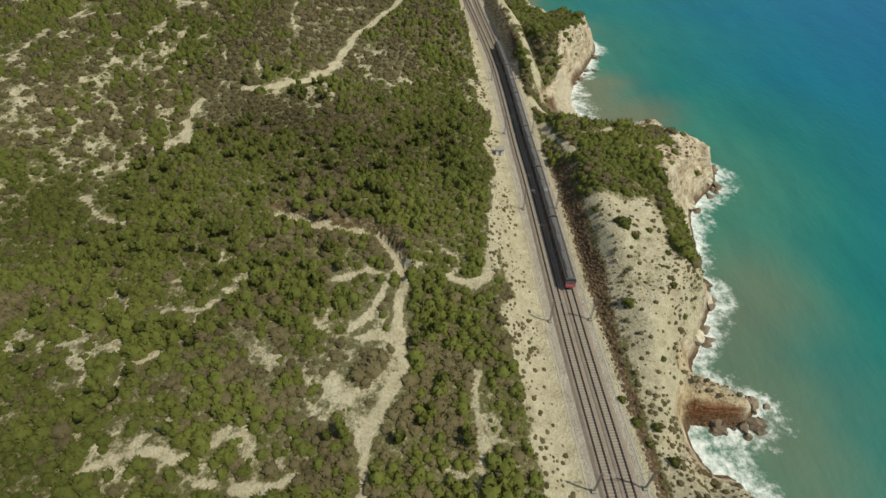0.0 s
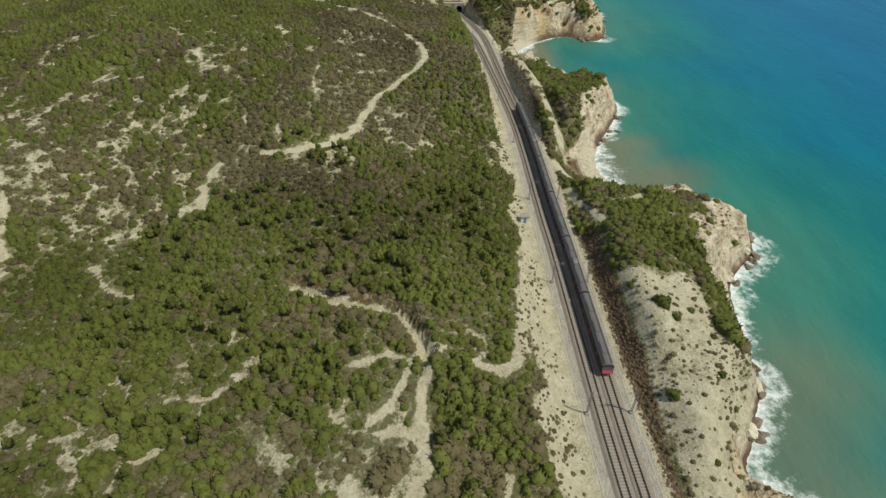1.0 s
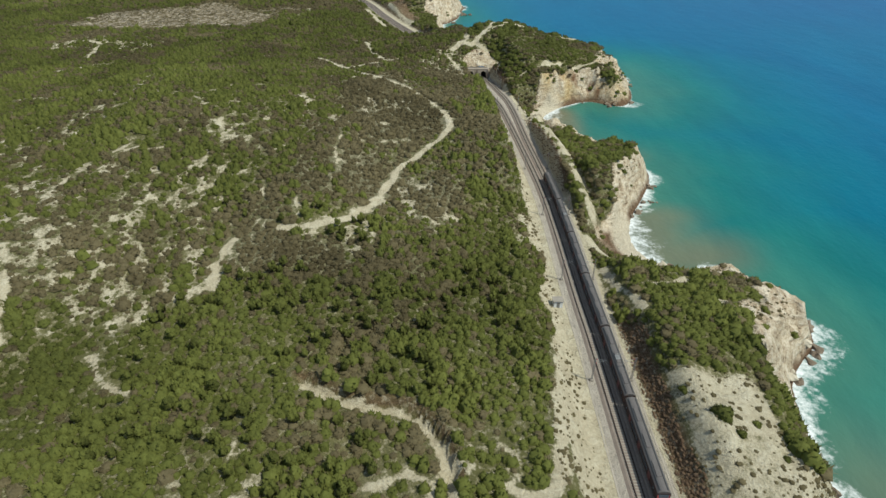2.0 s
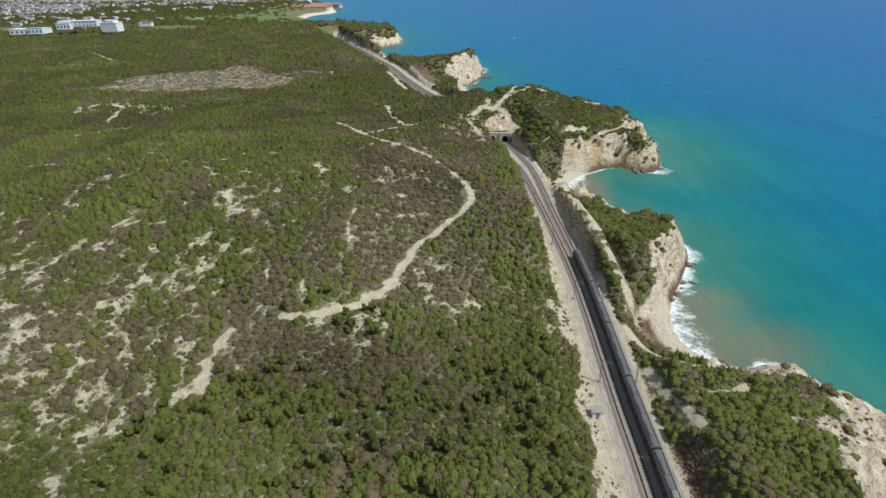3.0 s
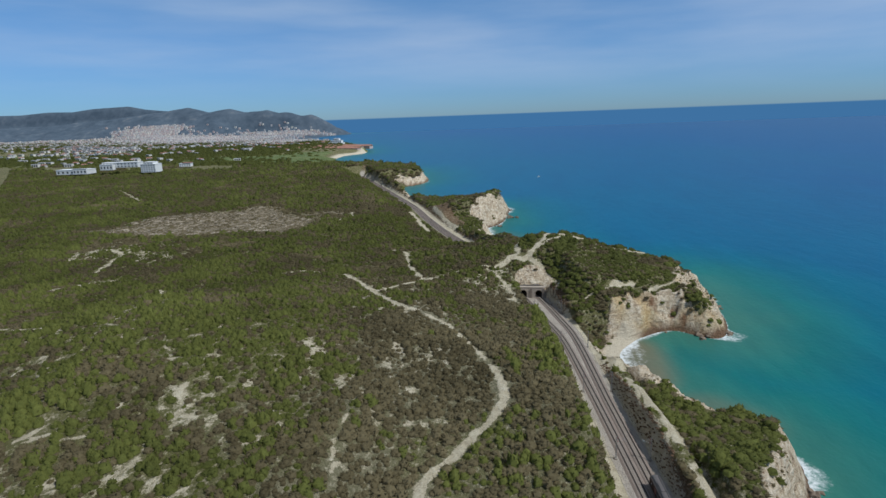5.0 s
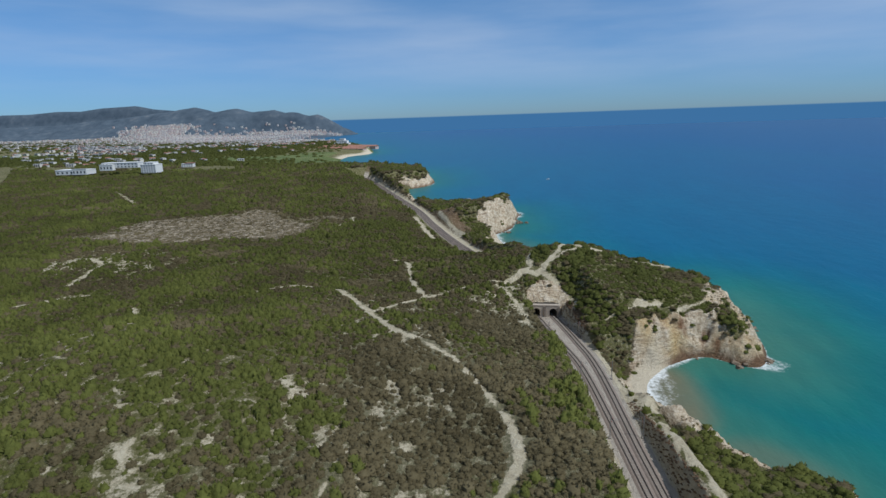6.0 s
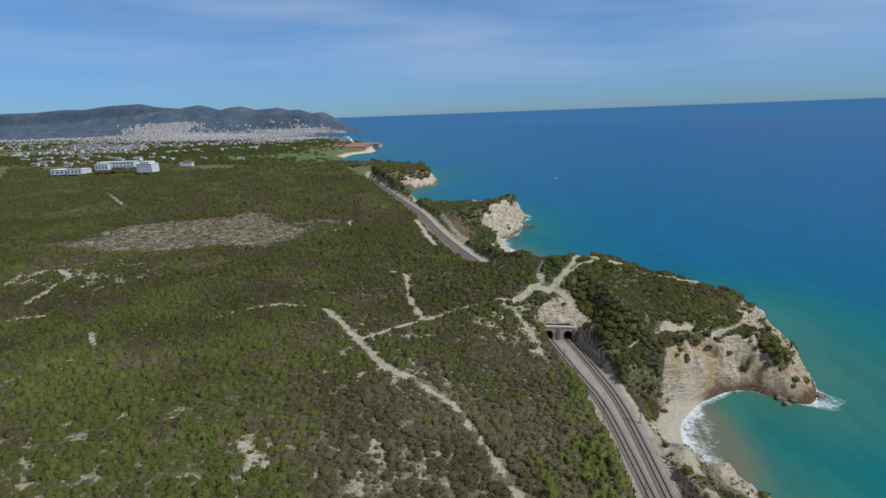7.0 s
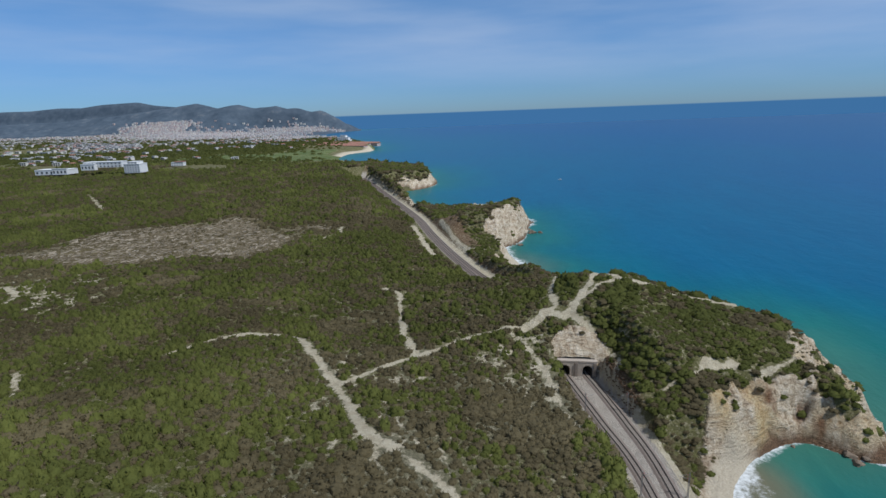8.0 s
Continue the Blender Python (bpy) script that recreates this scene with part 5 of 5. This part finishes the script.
    for c in centres:
        bm = bmesh.new()
        for a, b in zip(np.linspace(0, math.pi, 12)[:-1], np.linspace(0, math.pi, 12)[1:]):
            v = []
            for y in (y0 - 0.12, y0 - 0.004):
                for t, r in ((a + 0.02, 1.95), (b - 0.02, 1.95), (b - 0.02, 2.5), (a + 0.02, 2.5)):
                    v.append(bm.verts.new((c + r * math.cos(t), y, 12.9 + r * math.sin(t))))
            for f in ((0, 1, 2, 3), (7, 6, 5, 4), (0, 4, 5, 1), (1, 5, 6, 2), (2, 6, 7, 3), (3, 7, 4, 0)):
                bm.faces.new([v[k] for k in f])
        part("arch_ring", (bm, MASONRY), portal, "ring of arch stones")
        part("lining", (lining(bmesh.new(), c, 1.95, 12.9, RAIL_Z - 0.2, y0 + 0.02, y0 + 26, -0.30), DARK_STONE), portal, "soot-black tunnel lining")


build_portal()


def build_far_portal():
    cx, cy = -322.0, 1112.0
    portal = tagged(new("tunnel_portal"), "distant masonry tunnel portal at the end of the line", "tunnel portal")
    m = pose(cx, cy, 0, 0, 0, 24)
    bm = arch_wall(bmesh.new(), -8, 8, RAIL_Z - 1, 18, (-2.2, 2.2), 1.9, 13.2, -0.6, 0.6)
    part("wall", (bm, MASONRY), portal)
    # Flat dark panel behind the arches, in place of a shaded tunnel.
    part("lining", (box(bmesh.new(), -7, 7, 0.7, 1.2, RAIL_Z - 1, 17), DARK_STONE), portal, "dark tunnel inside")
    portal.matrix_basis = m


build_far_portal()


# ---------------------------------------------------------------- lineside hut
def build_hut():
    z = float(terrain(np.array([19.8]), np.array([157.0]))[0][0])
    hut = tagged(new("lineside_hut"), "small white flat-roofed equipment hut beside the railway", "hut")
    part("wall", (box(bmesh.new(), -1.4, 1.4, -1.1, 1.1, -0.4, 2.4, 0.03), WHITE), hut)
    part("roof", (box(bmesh.new(), -1.65, 1.65, -1.35, 1.35, 2.4, 2.6, 0.03), SLEEPER), hut, "concrete roof slab")
    part("door", (box(bmesh.new(), -0.45, 0.45, -1.14, -1.11, 0.0, 2.0, 0.01), STEEL), hut, "grey metal door")
    hut.matrix_basis = pose(19.8, 157.0, z, 0, 0, 5)


build_hut()


# ---------------------------------------------------------------- rocks along the shore
def boulder_mesh(seed, mat):
    bm = bmesh.new()
    bmesh.ops.create_icosphere(bm, subdivisions=2, radius=1.0)
    r = random.Random(seed)
    cuts = [(Vector((r.uniform(-1, 1), r.uniform(-1, 1), r.uniform(-0.6, 1))).normalized(), r.uniform(0.45, 0.8)) for _ in range(9)]
    for v in bm.verts:
        for n, d in cuts:
            over = v.co.dot(n) - d
            if over > 0:
                v.co -= n * over * 0.9
        v.co *= 1 + 0.45 * (noise.noise(v.co * 1.7 + Vector((seed, 0, 0))))
    return bm_mesh("rock", bm, mat)


def place_rocks():
    rng = random.Random(11)
    dark, pale = [boulder_mesh(k, BOULDER) for k in range(5)], [boulder_mesh(k + 9, PALE_ROCK) for k in range(4)]
    spots = []
    # x, y, reach, how many
    for x, y, reach, n in ((72, 59, 2.5, 7), (74.5, 65, 2, 6), (66, 58.5, 2.5, 5), (66.5, 84, 2.2, 12), (68, 87, 1.6, 8), (74, 96, 1.6, 7), (77, 103, 2, 4), (94, 150, 3, 14), (99, 160, 3, 7), (84, 138, 3, 5),
                           (69, 243, 5, 8), (76, 262, 3, 6), (64, 193, 4, 7), (62, 233, 4, 5), (62, 390, 5, 12), (82, 382, 4, 8), (96, 384, 4, 8),
                           (104, 425, 3, 6), (107.6, 437, 1.2, 2), (-42, 668, 8, 9), (-30, 715, 8, 9), (-28, 760, 7, 7), (42, 322, 5, 6)):
        spots += [(rng.gauss(x, reach * 0.6), rng.gauss(y, reach * 0.6)) for _ in range(n)]
    z = terrain(np.array([s[0] for s in spots]), np.array([s[1] for s in spots]))[0]
    for (x, y), h in zip(spots, z):
        if h > 2.6:
            continue
        size = rng.uniform(0.8, 2.1) * (1.5 if y > 600 else 1)
        ob = new("rock", rng.choice(dark if h < 1.2 else pale))
        ob.matrix_basis = pose(x, y, max(h, -0.4) + 0.28 * size, rng.uniform(-20, 20), rng.uniform(-20, 20), rng.uniform(0, 360)) @ Matrix.Diagonal((size * rng.uniform(0.8, 1.4), size, size * rng.uniform(0.55, 0.9), 1))
        tagged(ob, "wet brown boulder at the foot of the sea cliff" if h < 1.2 else "pale limestone block on the shore ledge", "rock", "shore rocks")


place_rocks()


# ---------------------------------------------------------------- single pines
def crown_mesh(verts, middle):
    me = big_mesh("crown", verts, np.arange(len(verts)).reshape(-1, 3), PINE_TREE, False)
    swell = verts - np.array([0, 0, middle])
    me.attributes.new("bulge", "FLOAT_VECTOR", "POINT").data.foreach_set("vector", (swell / np.linalg.norm(swell, axis=1)[:, None]).astype(np.float32).ravel())
    return me


def pine_crown(rng, n=70):
    """Several overlapping tiers of needle clusters, open between them."""
    bits = [tufts(rng, n // 4, 0.9, 0.5, point=0.6) * s + o for s, o in
            ((np.array([1, 1, 1]), np.array([0, 0, 0.9])), (np.array([0.7, 0.7, 0.9]), np.array([0.35, 0.2, 1.5])),
             (np.array([0.6, 0.6, 0.8]), np.array([-0.4, -0.1, 1.35])), (np.array([0.5, 0.5, 0.8]), np.array([0.0, -0.35, 1.9])))]
    return crown_mesh(np.concatenate(bits), 1.2)


def pine_trunk(rng):
    bm = bmesh.new()
    lean = rng.uniform(-0.15, 0.15)
    rod(bm, (0, 0, -0.3), (lean, 0, 1.7), 0.10, 0.05, 6)
    for k in range(4):
        a = rng.uniform(0, 6.28)
        rod(bm, (lean * 0.6, 0, 0.9 + 0.2 * k), (lean + 0.6 * math.cos(a), 0.6 * math.sin(a), 1.3 + 0.25 * k), 0.04, 0.015, 5)
    return bm_mesh("trunk", bm, BARK)


def place_pines():
    rng = np.random.default_rng(21)
    kinds = []
    for k in range(5):
        tree = tagged(new("pine_tree"), "low Mediterranean pine with a dense green crown on the hillside", "tree", "pines on the hillside")
        part("trunk", pine_trunk(rng), tree, "brown bark")
        part("crown", pine_crown(rng), tree)
        kinds.append(tree)
    x, y = rng.uniform(-95, 8, 2600), rng.uniform(48, 190, 2600)
    h, inland, off = terrain(x, y)
    marks, plants, _ = cover(x, y, h, inland, off)
    k = (plants > 0.8) & (marks["grey"] < 0.3) & (rough(x, y, 30, 230, 2) > 0.42)
    x, y, h = x[k][:290], y[k][:290], h[k][:290]
    for n in range(len(x)):
        s = rng.uniform(0.9, 1.6)
        m = pose(x[n], y[n], h[n], 0, 0, rng.uniform(0, 360))
        if n < 5:
            tree = kinds[n]
            tree.matrix_basis = m
        else:
            tree = copy_thing(kinds[n % 5], m)
        tree.scale = (s, s, s * rng.uniform(0.85, 1.2))


place_pines()


def place_bushes():
    """Large single bushes on the bare slope above the sea."""
    rng = np.random.default_rng(31)
    for x, y, r, h in ((49.9, 109.5, 3.2, 2.2), (52, 104.5, 1.5, 1.2), (46.3, 84.5, 2.1, 1.6), (58.7, 89.8, 1.4, 1.1), (57, 108, 1.3, 0.9), (60, 100, 1.1, 0.8),
                       (39.8, 60.5, 1.2, 0.9), (41.5, 55, 1.4, 1.0), (45.2, 53.6, 1.3, 1.0), (46.6, 46, 1.5, 1.1), (43, 50, 1.0, 0.8), (44.5, 118, 1.6, 1.2)):
        bush = tagged(new("bush"), "rounded dense green bush on the bare slope above the sea", "bush", "single bushes")
        crown = np.concatenate([tufts(rng, 40, h * q, 0.45) * np.array([r * q, r * q, 1]) + np.array([dx * r, dy * r, 0]) for q, dx, dy in ((0.8, 0, 0), (0.6, 0.35, 0.2), (0.6, -0.3, 0.3), (0.55, 0.05, -0.4))])
        part("crown", crown_mesh(crown, 0.0), bush)
        part("stem", (rod(bmesh.new(), (0, 0, -0.3), (0.1, 0, h * 0.6), 0.12, 0.06, 6), BARK), bush, "short woody stem")
        bush.matrix_basis = pose(x, y, ground_z(x, y))


# ---------------------------------------------------------------- far land: hotels, town, hills
def ground_z(x, y):
    return float(terrain(np.array([float(x)]), np.array([float(y)]))[0][0])


place_bushes()


def block(thing, x0, x1, y0, y1, z0, z1, storeys, bays, mat=WHITE, glass=GLASS_DARK):
    """A rendered block with a parapet and rows of windows on the side that faces south."""
    part("wall", (box(bmesh.new(), x0, x1, y0, y1, z0, z1), mat), thing)
    part("roof", (box(bmesh.new(), x0 - 0.5, x1 + 0.5, y0 - 0.5, y1 + 0.5, z1, z1 + 0.8), mat), thing, "flat white roof with a parapet")
    step, high = (x1 - x0) / bays, (z1 - z0) / storeys
    bm = box(bmesh.new(), -step * 0.2, step * 0.2, -0.15, 0.05, 0, high * 0.42)
    pane = bm_mesh("window", bm, glass)
    for s in range(storeys):
        for b in range(bays):
            part("window", pane, thing, "dark window opening", pose(x0 + step * (b + 0.5), y0, z0 + high * (s + 0.25)))


def build_hotels():
    z = 30
    a = tagged(new("white_building"), "long low white building with dark windows among the pines", "building", "white buildings")
    block(a, -34, 34, 0, 26, 0, 9, 1, 7)
    block(a, 4, 34, -3, 0, 0, 11, 1, 4)
    a.matrix_basis = pose(-942, 1090, z - 3, 0, 0, 6)
    b = tagged(new("white_building"), "white building with a long roof line above open terraces", "building", "white buildings")
    block(b, -48, 30, 6, 24, 2, 12, 2, 10)
    block(b, -48, -20, -2, 6, -2, 9, 1, 4)
    b.matrix_basis = pose(-828, 1096, z + 6, 0, 0, 4)
    c = tagged(new("white_building"), "white stepped apartment building with rows of balconies", "building", "white buildings")
    block(c, -18, 14, 0, 22, -4, 12, 4, 6)
    block(c, -12, 8, 3, 20, 12, 16, 1, 3)
    c.matrix_basis = pose(-762, 1088, z + 2, 0, 0, 2)
    d = tagged(new("white_building"), "small pale villa with a tiled roof near the golf course", "building", "white buildings")
    block(d, -14, 14, 0, 14, 0, 8, 2, 5)
    part("tiled_roof", (box(bmesh.new(), -6, 15, -1, 15, 8.9, 10.2, 0.3), TERRACOTTA), d, "red tiled roof")
    d.matrix_basis = pose(-846, 1330, 18, 0, 0, 10)


build_hotels()


def house_kind(w, d, h, roof, mat, name, label):
    house = tagged(new(name), label, "house", "houses of the far town")
    part("wall", (box(bmesh.new(), -w / 2, w / 2, -d / 2, d / 2, -4, h), mat), house)
    if roof:
        bm = prism(bmesh.new(), [(-d / 2 - 0.5, h), (0, h + d * 0.22), (d / 2 + 0.5, h)], -w / 2 - 0.5, w / 2 + 0.5)
        part("roof", (bm, TERRACOTTA), house, "red tiled roof")
    else:
        part("roof", (box(bmesh.new(), -w / 2 - 0.3, w / 2 + 0.3, -d / 2 - 0.3, d / 2 + 0.3, h, h + 0.8), TOWN_WHITE), house, "flat white roof")
    pane = bm_mesh("window", box(bmesh.new(), -w * 0.1, w * 0.1, -0.2, 0.1, 0, h * 0.35), GLASS_DARK)
    for s in (0.12, 0.58):
        for b in (-0.3, 0.0, 0.3):
            part("window", pane, house, "", pose(b * w, -d / 2, s * h))
    return house


# White dulled to grey: distance haze put into the town's wall colour.
TOWN_WHITE = plain("hazy_town_white", (0.44, 0.42, 0.41), 0.9, 0.2, 0.12)
PINK = plain("pink_render", (0.44, 0.35, 0.32), 0.9, 0.2, 0.12)
CREAM = plain("cream_render", (0.57, 0.53, 0.46), 0.9, 0.2, 0.1)


def build_houses():
    rng = random.Random(5)
    kinds = [house_kind(14, 9, 6, True, TOWN_WHITE, "house", "white house with a red tiled roof in the far town"),
             house_kind(11, 9, 6, False, TOWN_WHITE, "house", "flat-roofed white house in the far town"),
             house_kind(19, 10, 8, False, CREAM, "house", "cream apartment house in the far town"),
             house_kind(16, 9, 7, True, CREAM, "house", "cream terraced house with a tiled roof"),
             house_kind(44, 11, 7, False, TOWN_WHITE, "house", "long white terrace of flats in the far town")]
    places = []
    # rows of terraces: start, end, rows, gap between rows, how many in a row
    for (xa, ya), (xb, yb), rows, gap, n in (((-2080, 2230), (-1560, 2090), 5, 75, 15), ((-1800, 1900), (-1330, 1800), 2, 60, 8), ((-1360, 1400), (-1150, 1380), 2, 70, 5)):
        for r in range(rows):
            for k in range(n):
                t = (k + rng.uniform(0.1, 0.9)) / n
                places.append((xa + (xb - xa) * t - 0.8 * r * gap, ya + (yb - ya) * t + r * gap + rng.uniform(-8, 8), rng.uniform(-14, 14)))
    for x, y, rx, ry, n in ((-1500, 2450, 380, 240, 60), (-1080, 2350, 240, 220, 30), (-1250, 1900, 160, 90, 10), (-1180, 1560, 160, 60, 10), (-950, 1520, 150, 60, 5), (-2300, 2250, 300, 200, 24), (-1750, 2050, 380, 300, 60), (-1000, 2000, 160, 160, 14), (-1450, 1600, 260, 120, 16), (-2000, 1900, 300, 200, 24)):
        places += [(rng.gauss(x, rx * 0.5), rng.gauss(y, ry * 0.5), rng.uniform(-40, 40)) for _ in range(n)]
    z = terrain(np.array([p[0] for p in places]), np.array([p[1] for p in places]))[0]
    for n, ((x, y, turn), h) in enumerate(zip(places, z)):
        m = pose(x, y, max(h, 2), 0, 0, turn)
        if n < 5:
            kinds[n].matrix_basis = m
        else:
            copy_thing(kinds[4 if n < 80 and n % 2 else rng.choice((0, 1, 1, 2, 2, 3))], m)


build_houses()


RIDGE_X = [-5600, -4500, -3900, -3500, -3200, -3000, -2803, -2613, -2418, -2285, -2096, -1990, -1892, -1780, -1701, -1563, -1480, -1440]
RIDGE_H = [110, 145, 165, 180, 212, 236, 262, 210, 232, 202, 217, 188, 195, 171, 178, 112, 60, 6]
BACK_X = [-5600, -4909, -4600, -4300, -4050, -3828, -3486, -3320, -3000, -2800, -2650]
BACK_H = [230, 257, 253, 269, 262, 284, 292, 258, 225, 120, 0]


def far_height(x, y):
    """Hills behind the town, falling to the sea at the cape."""
    crest = np.interp(x, RIDGE_X, RIDGE_H)
    foot = np.interp(x, [-5600, -3600, -2400, -1900, -1440], [3300, 3550, 3850, 4120, 4300])
    t = ease(0, 1, (y - foot) / np.maximum(4350 - foot, 60))
    spurs = (np.abs(rough(x, y, 420, 300, 4) - 0.5) * 2) * 230 * t * (1 - 0.8 * ease(0.7, 1.0, t))
    back = np.interp(x, BACK_X, BACK_H) * ease(4330, 4520, y)
    front = np.maximum(crest * t - spurs, 0) * (1 - 0.5 * ease(4380, 4480, y))
    return np.maximum(front, back) + 15 * ease(-1440, -1560, x)


def build_hills():
    m, t, b = material("hazy_hill_scrub", 0.95, 0.1)
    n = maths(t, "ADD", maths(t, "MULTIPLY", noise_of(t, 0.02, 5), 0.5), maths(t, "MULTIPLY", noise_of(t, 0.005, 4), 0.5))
    # Blue-grey of the scrub ramp is distance haze put into the base colour.
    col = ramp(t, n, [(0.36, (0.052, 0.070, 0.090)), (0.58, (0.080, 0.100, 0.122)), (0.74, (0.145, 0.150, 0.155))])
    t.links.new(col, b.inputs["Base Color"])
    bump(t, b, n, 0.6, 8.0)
    x, y, quads = grid(np.arange(-5600, -1400, 35.0), np.arange(3250, 4560, 30.0))
    z = far_height(x, y) - 3
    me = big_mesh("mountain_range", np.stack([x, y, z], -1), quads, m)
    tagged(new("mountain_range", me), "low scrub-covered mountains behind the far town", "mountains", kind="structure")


build_hills()


def build_town():
    """The far town, too dense to count: one mass of small pale houses for each wall colour."""
    rng = np.random.default_rng(3)
    for mat, name, n in ((TOWN_WHITE, "white", 5200), (PINK, "rosy", 4600), (CREAM, "cream", 2600)):
        xs, ys = [], []
        for x, y, rx, ry, share in ((-2300, 3600, 440, 460, 0.34), (-1900, 3350, 380, 360, 0.17), (-2850, 3950, 300, 180, 0.12), (-3500, 3250, 1000, 340, 0.05), (-1850, 4180, 420, 120, 0.10), (-2300, 2750, 900, 460, 0.05), (-1300, 2800, 220, 200, 0.04)):
            k = int(n * share)
            xs.append(rng.normal(x, rx * 0.5, k)), ys.append(rng.normal(y, ry * 0.5, k))
        x, y = np.concatenate(xs), np.concatenate(ys)
        base, inland, _ = terrain(x, y)
        slope = far_height(x, y)
        keep = ((inland > 15) | (slope > 4)) & ((slope < 45) | ((x < -2650) & (x > -3200) & (slope < 120)) | (rng.uniform(0, 1, len(x)) < 0.15) & (slope < 130))
        x, y, base = x[keep], y[keep], np.maximum(base[keep], far_height(x[keep], y[keep]))
        w, d, h = rng.uniform(4, 9, len(x)), rng.uniform(4, 6, len(x)), rng.uniform(5, 11, len(x)) * np.where(y < 3300, 0.7, 1.1)
        corner = np.array([(a, b, c) for c in (0, 1) for a, b in ((-1, -1), (1, -1), (1, 1), (-1, 1))], float)
        v = np.stack([x[:, None] + corner[:, 0] * w[:, None], y[:, None] + corner[:, 1] * d[:, None], base[:, None] - 5 + corner[:, 2] * (h[:, None] + 5)], -1).reshape(-1, 3)
        f = np.array([[4, 5, 6, 7], [0, 1, 5, 4], [1, 2, 6, 5], [2, 3, 7, 6], [3, 0, 4, 7]])
        quads = (np.arange(len(x))[:, None, None] * 8 + f).reshape(-1, 4)
        tagged(new("town_houses", big_mesh("town_houses", v, quads, mat, False)), f"dense far-off {name} town houses below the mountains", "town", kind="stuff")


build_town()


def build_far_trees():
    """Dark tree belts between the golf course and the town."""
    rng = np.random.default_rng(4)
    shapes = [tufts(rng, 5, 1.0, 0.75) for _ in range(4)]
    xs, ys = [], []
    for x, y, rx, ry, n in ((-1150, 2150, 380, 280, 2400), (-960, 1800, 140, 120, 500), (-1700, 2650, 600, 240, 2600), (-1500, 1650, 520, 200, 2400), (-2600, 2500, 800, 360, 3400), (-850, 1450, 300, 90, 420), (-3400, 2900, 700, 300, 1500), (-640, 2230, 60, 40, 60)):
        xs.append(rng.normal(x, rx * 0.6, n)), ys.append(rng.normal(y, ry * 0.6, n))
    x, y = np.concatenate(xs), np.concatenate(ys)
    h, inland, _ = terrain(x, y)
    k = (inland > 40) & (y > 1380)
    x, y, h = x[k], y[k], h[k]
    plant_mass("tree_belt", "dark green tree belts round the far golf course", "trees", (x, y, h), rng.uniform(5, 10, len(x)), rng.uniform(0.4, 0.8, len(x)), rng.uniform(0.0, 0.15, len(x)), shapes, PINE, rng)


build_far_trees()


def build_resort():
    z = 9
    row = tagged(new("terrace_row"), "long low red-roofed terrace of holiday houses by the beach", "building")
    for k in range(7):
        x = -105 + 34 * k
        part("wall", (box(bmesh.new(), x - 15, x + 15, -10, 10, -3, 9), PINK), row, "rose-coloured wall")
        part("roof", (prism(bmesh.new(), [(-12, 9), (0, 13.5), (12, 9)], x - 16.5, x + 16.5), TERRACOTTA), row, "red tiled roof")
    row.matrix_basis = pose(-770, 2040, z, 0, 0, -25)
    for x, y in ((-690, 2010), (-745, 2085), (-715, 2130), (-690, 2170)):
        tagged(copy_thing(row, pose(x, y, z, 0, 0, -25)), "another red-roofed terrace of holiday houses near the beach")
    castle = tagged(new("white_building"), "white stepped apartment block on the far point", "building", "white buildings")
    for x0, x1, h in ((-34, 34, 14), (-24, 26, 24), (-10, 14, 32)):
        block(castle, x0, x1, -10 + h * 0.2, 14, -2 if h == 14 else h - 10, h, 2, 6)
    castle.matrix_basis = pose(-800, 2330, z, 0, 0, -6)


build_resort()


def build_boat():
    boat = tagged(new("motor_boat"), "small white motor boat on the open sea", "boat")
    bm = bmesh.new()
    ribs = []
    for x, w, d in ((-4.5, 1.4, 0.9), (-1.5, 1.7, 1.0), (2, 1.5, 1.0), (4.2, 0.8, 0.9), (5.6, 0.08, 0.5)):
        ribs.append([bm.verts.new((x, y * w, z)) for y, z in ((-1, 1.1), (-0.75, 0.0), (0, -d * 0.6), (0.75, 0.0), (1, 1.1))])
    for a, b in zip(ribs[:-1], ribs[1:]):
        for k in range(4):
            bm.faces.new((a[k], a[k + 1], b[k + 1], b[k]))
        bm.faces.new((a[4], a[0], b[0], b[4]))
    bm.faces.new(ribs[0])
    part("hull", (bm, WHITE), boat)
    part("cabin", (box(bmesh.new(), -1.8, 1.6, -1.0, 1.0, 1.1, 2.6, 0.15), WHITE), boat, "white cabin")
    part("windscreen", (box(bmesh.new(), 1.5, 1.68, -0.85, 0.85, 1.6, 2.4, 0.03), GLASS_DARK), boat, "dark windscreen")
    boat.matrix_basis = pose(20.9, 1115, 0.1, 0, 0, 200) @ Matrix.Diagonal((0.6, 0.6, 0.75, 1))


build_boat()
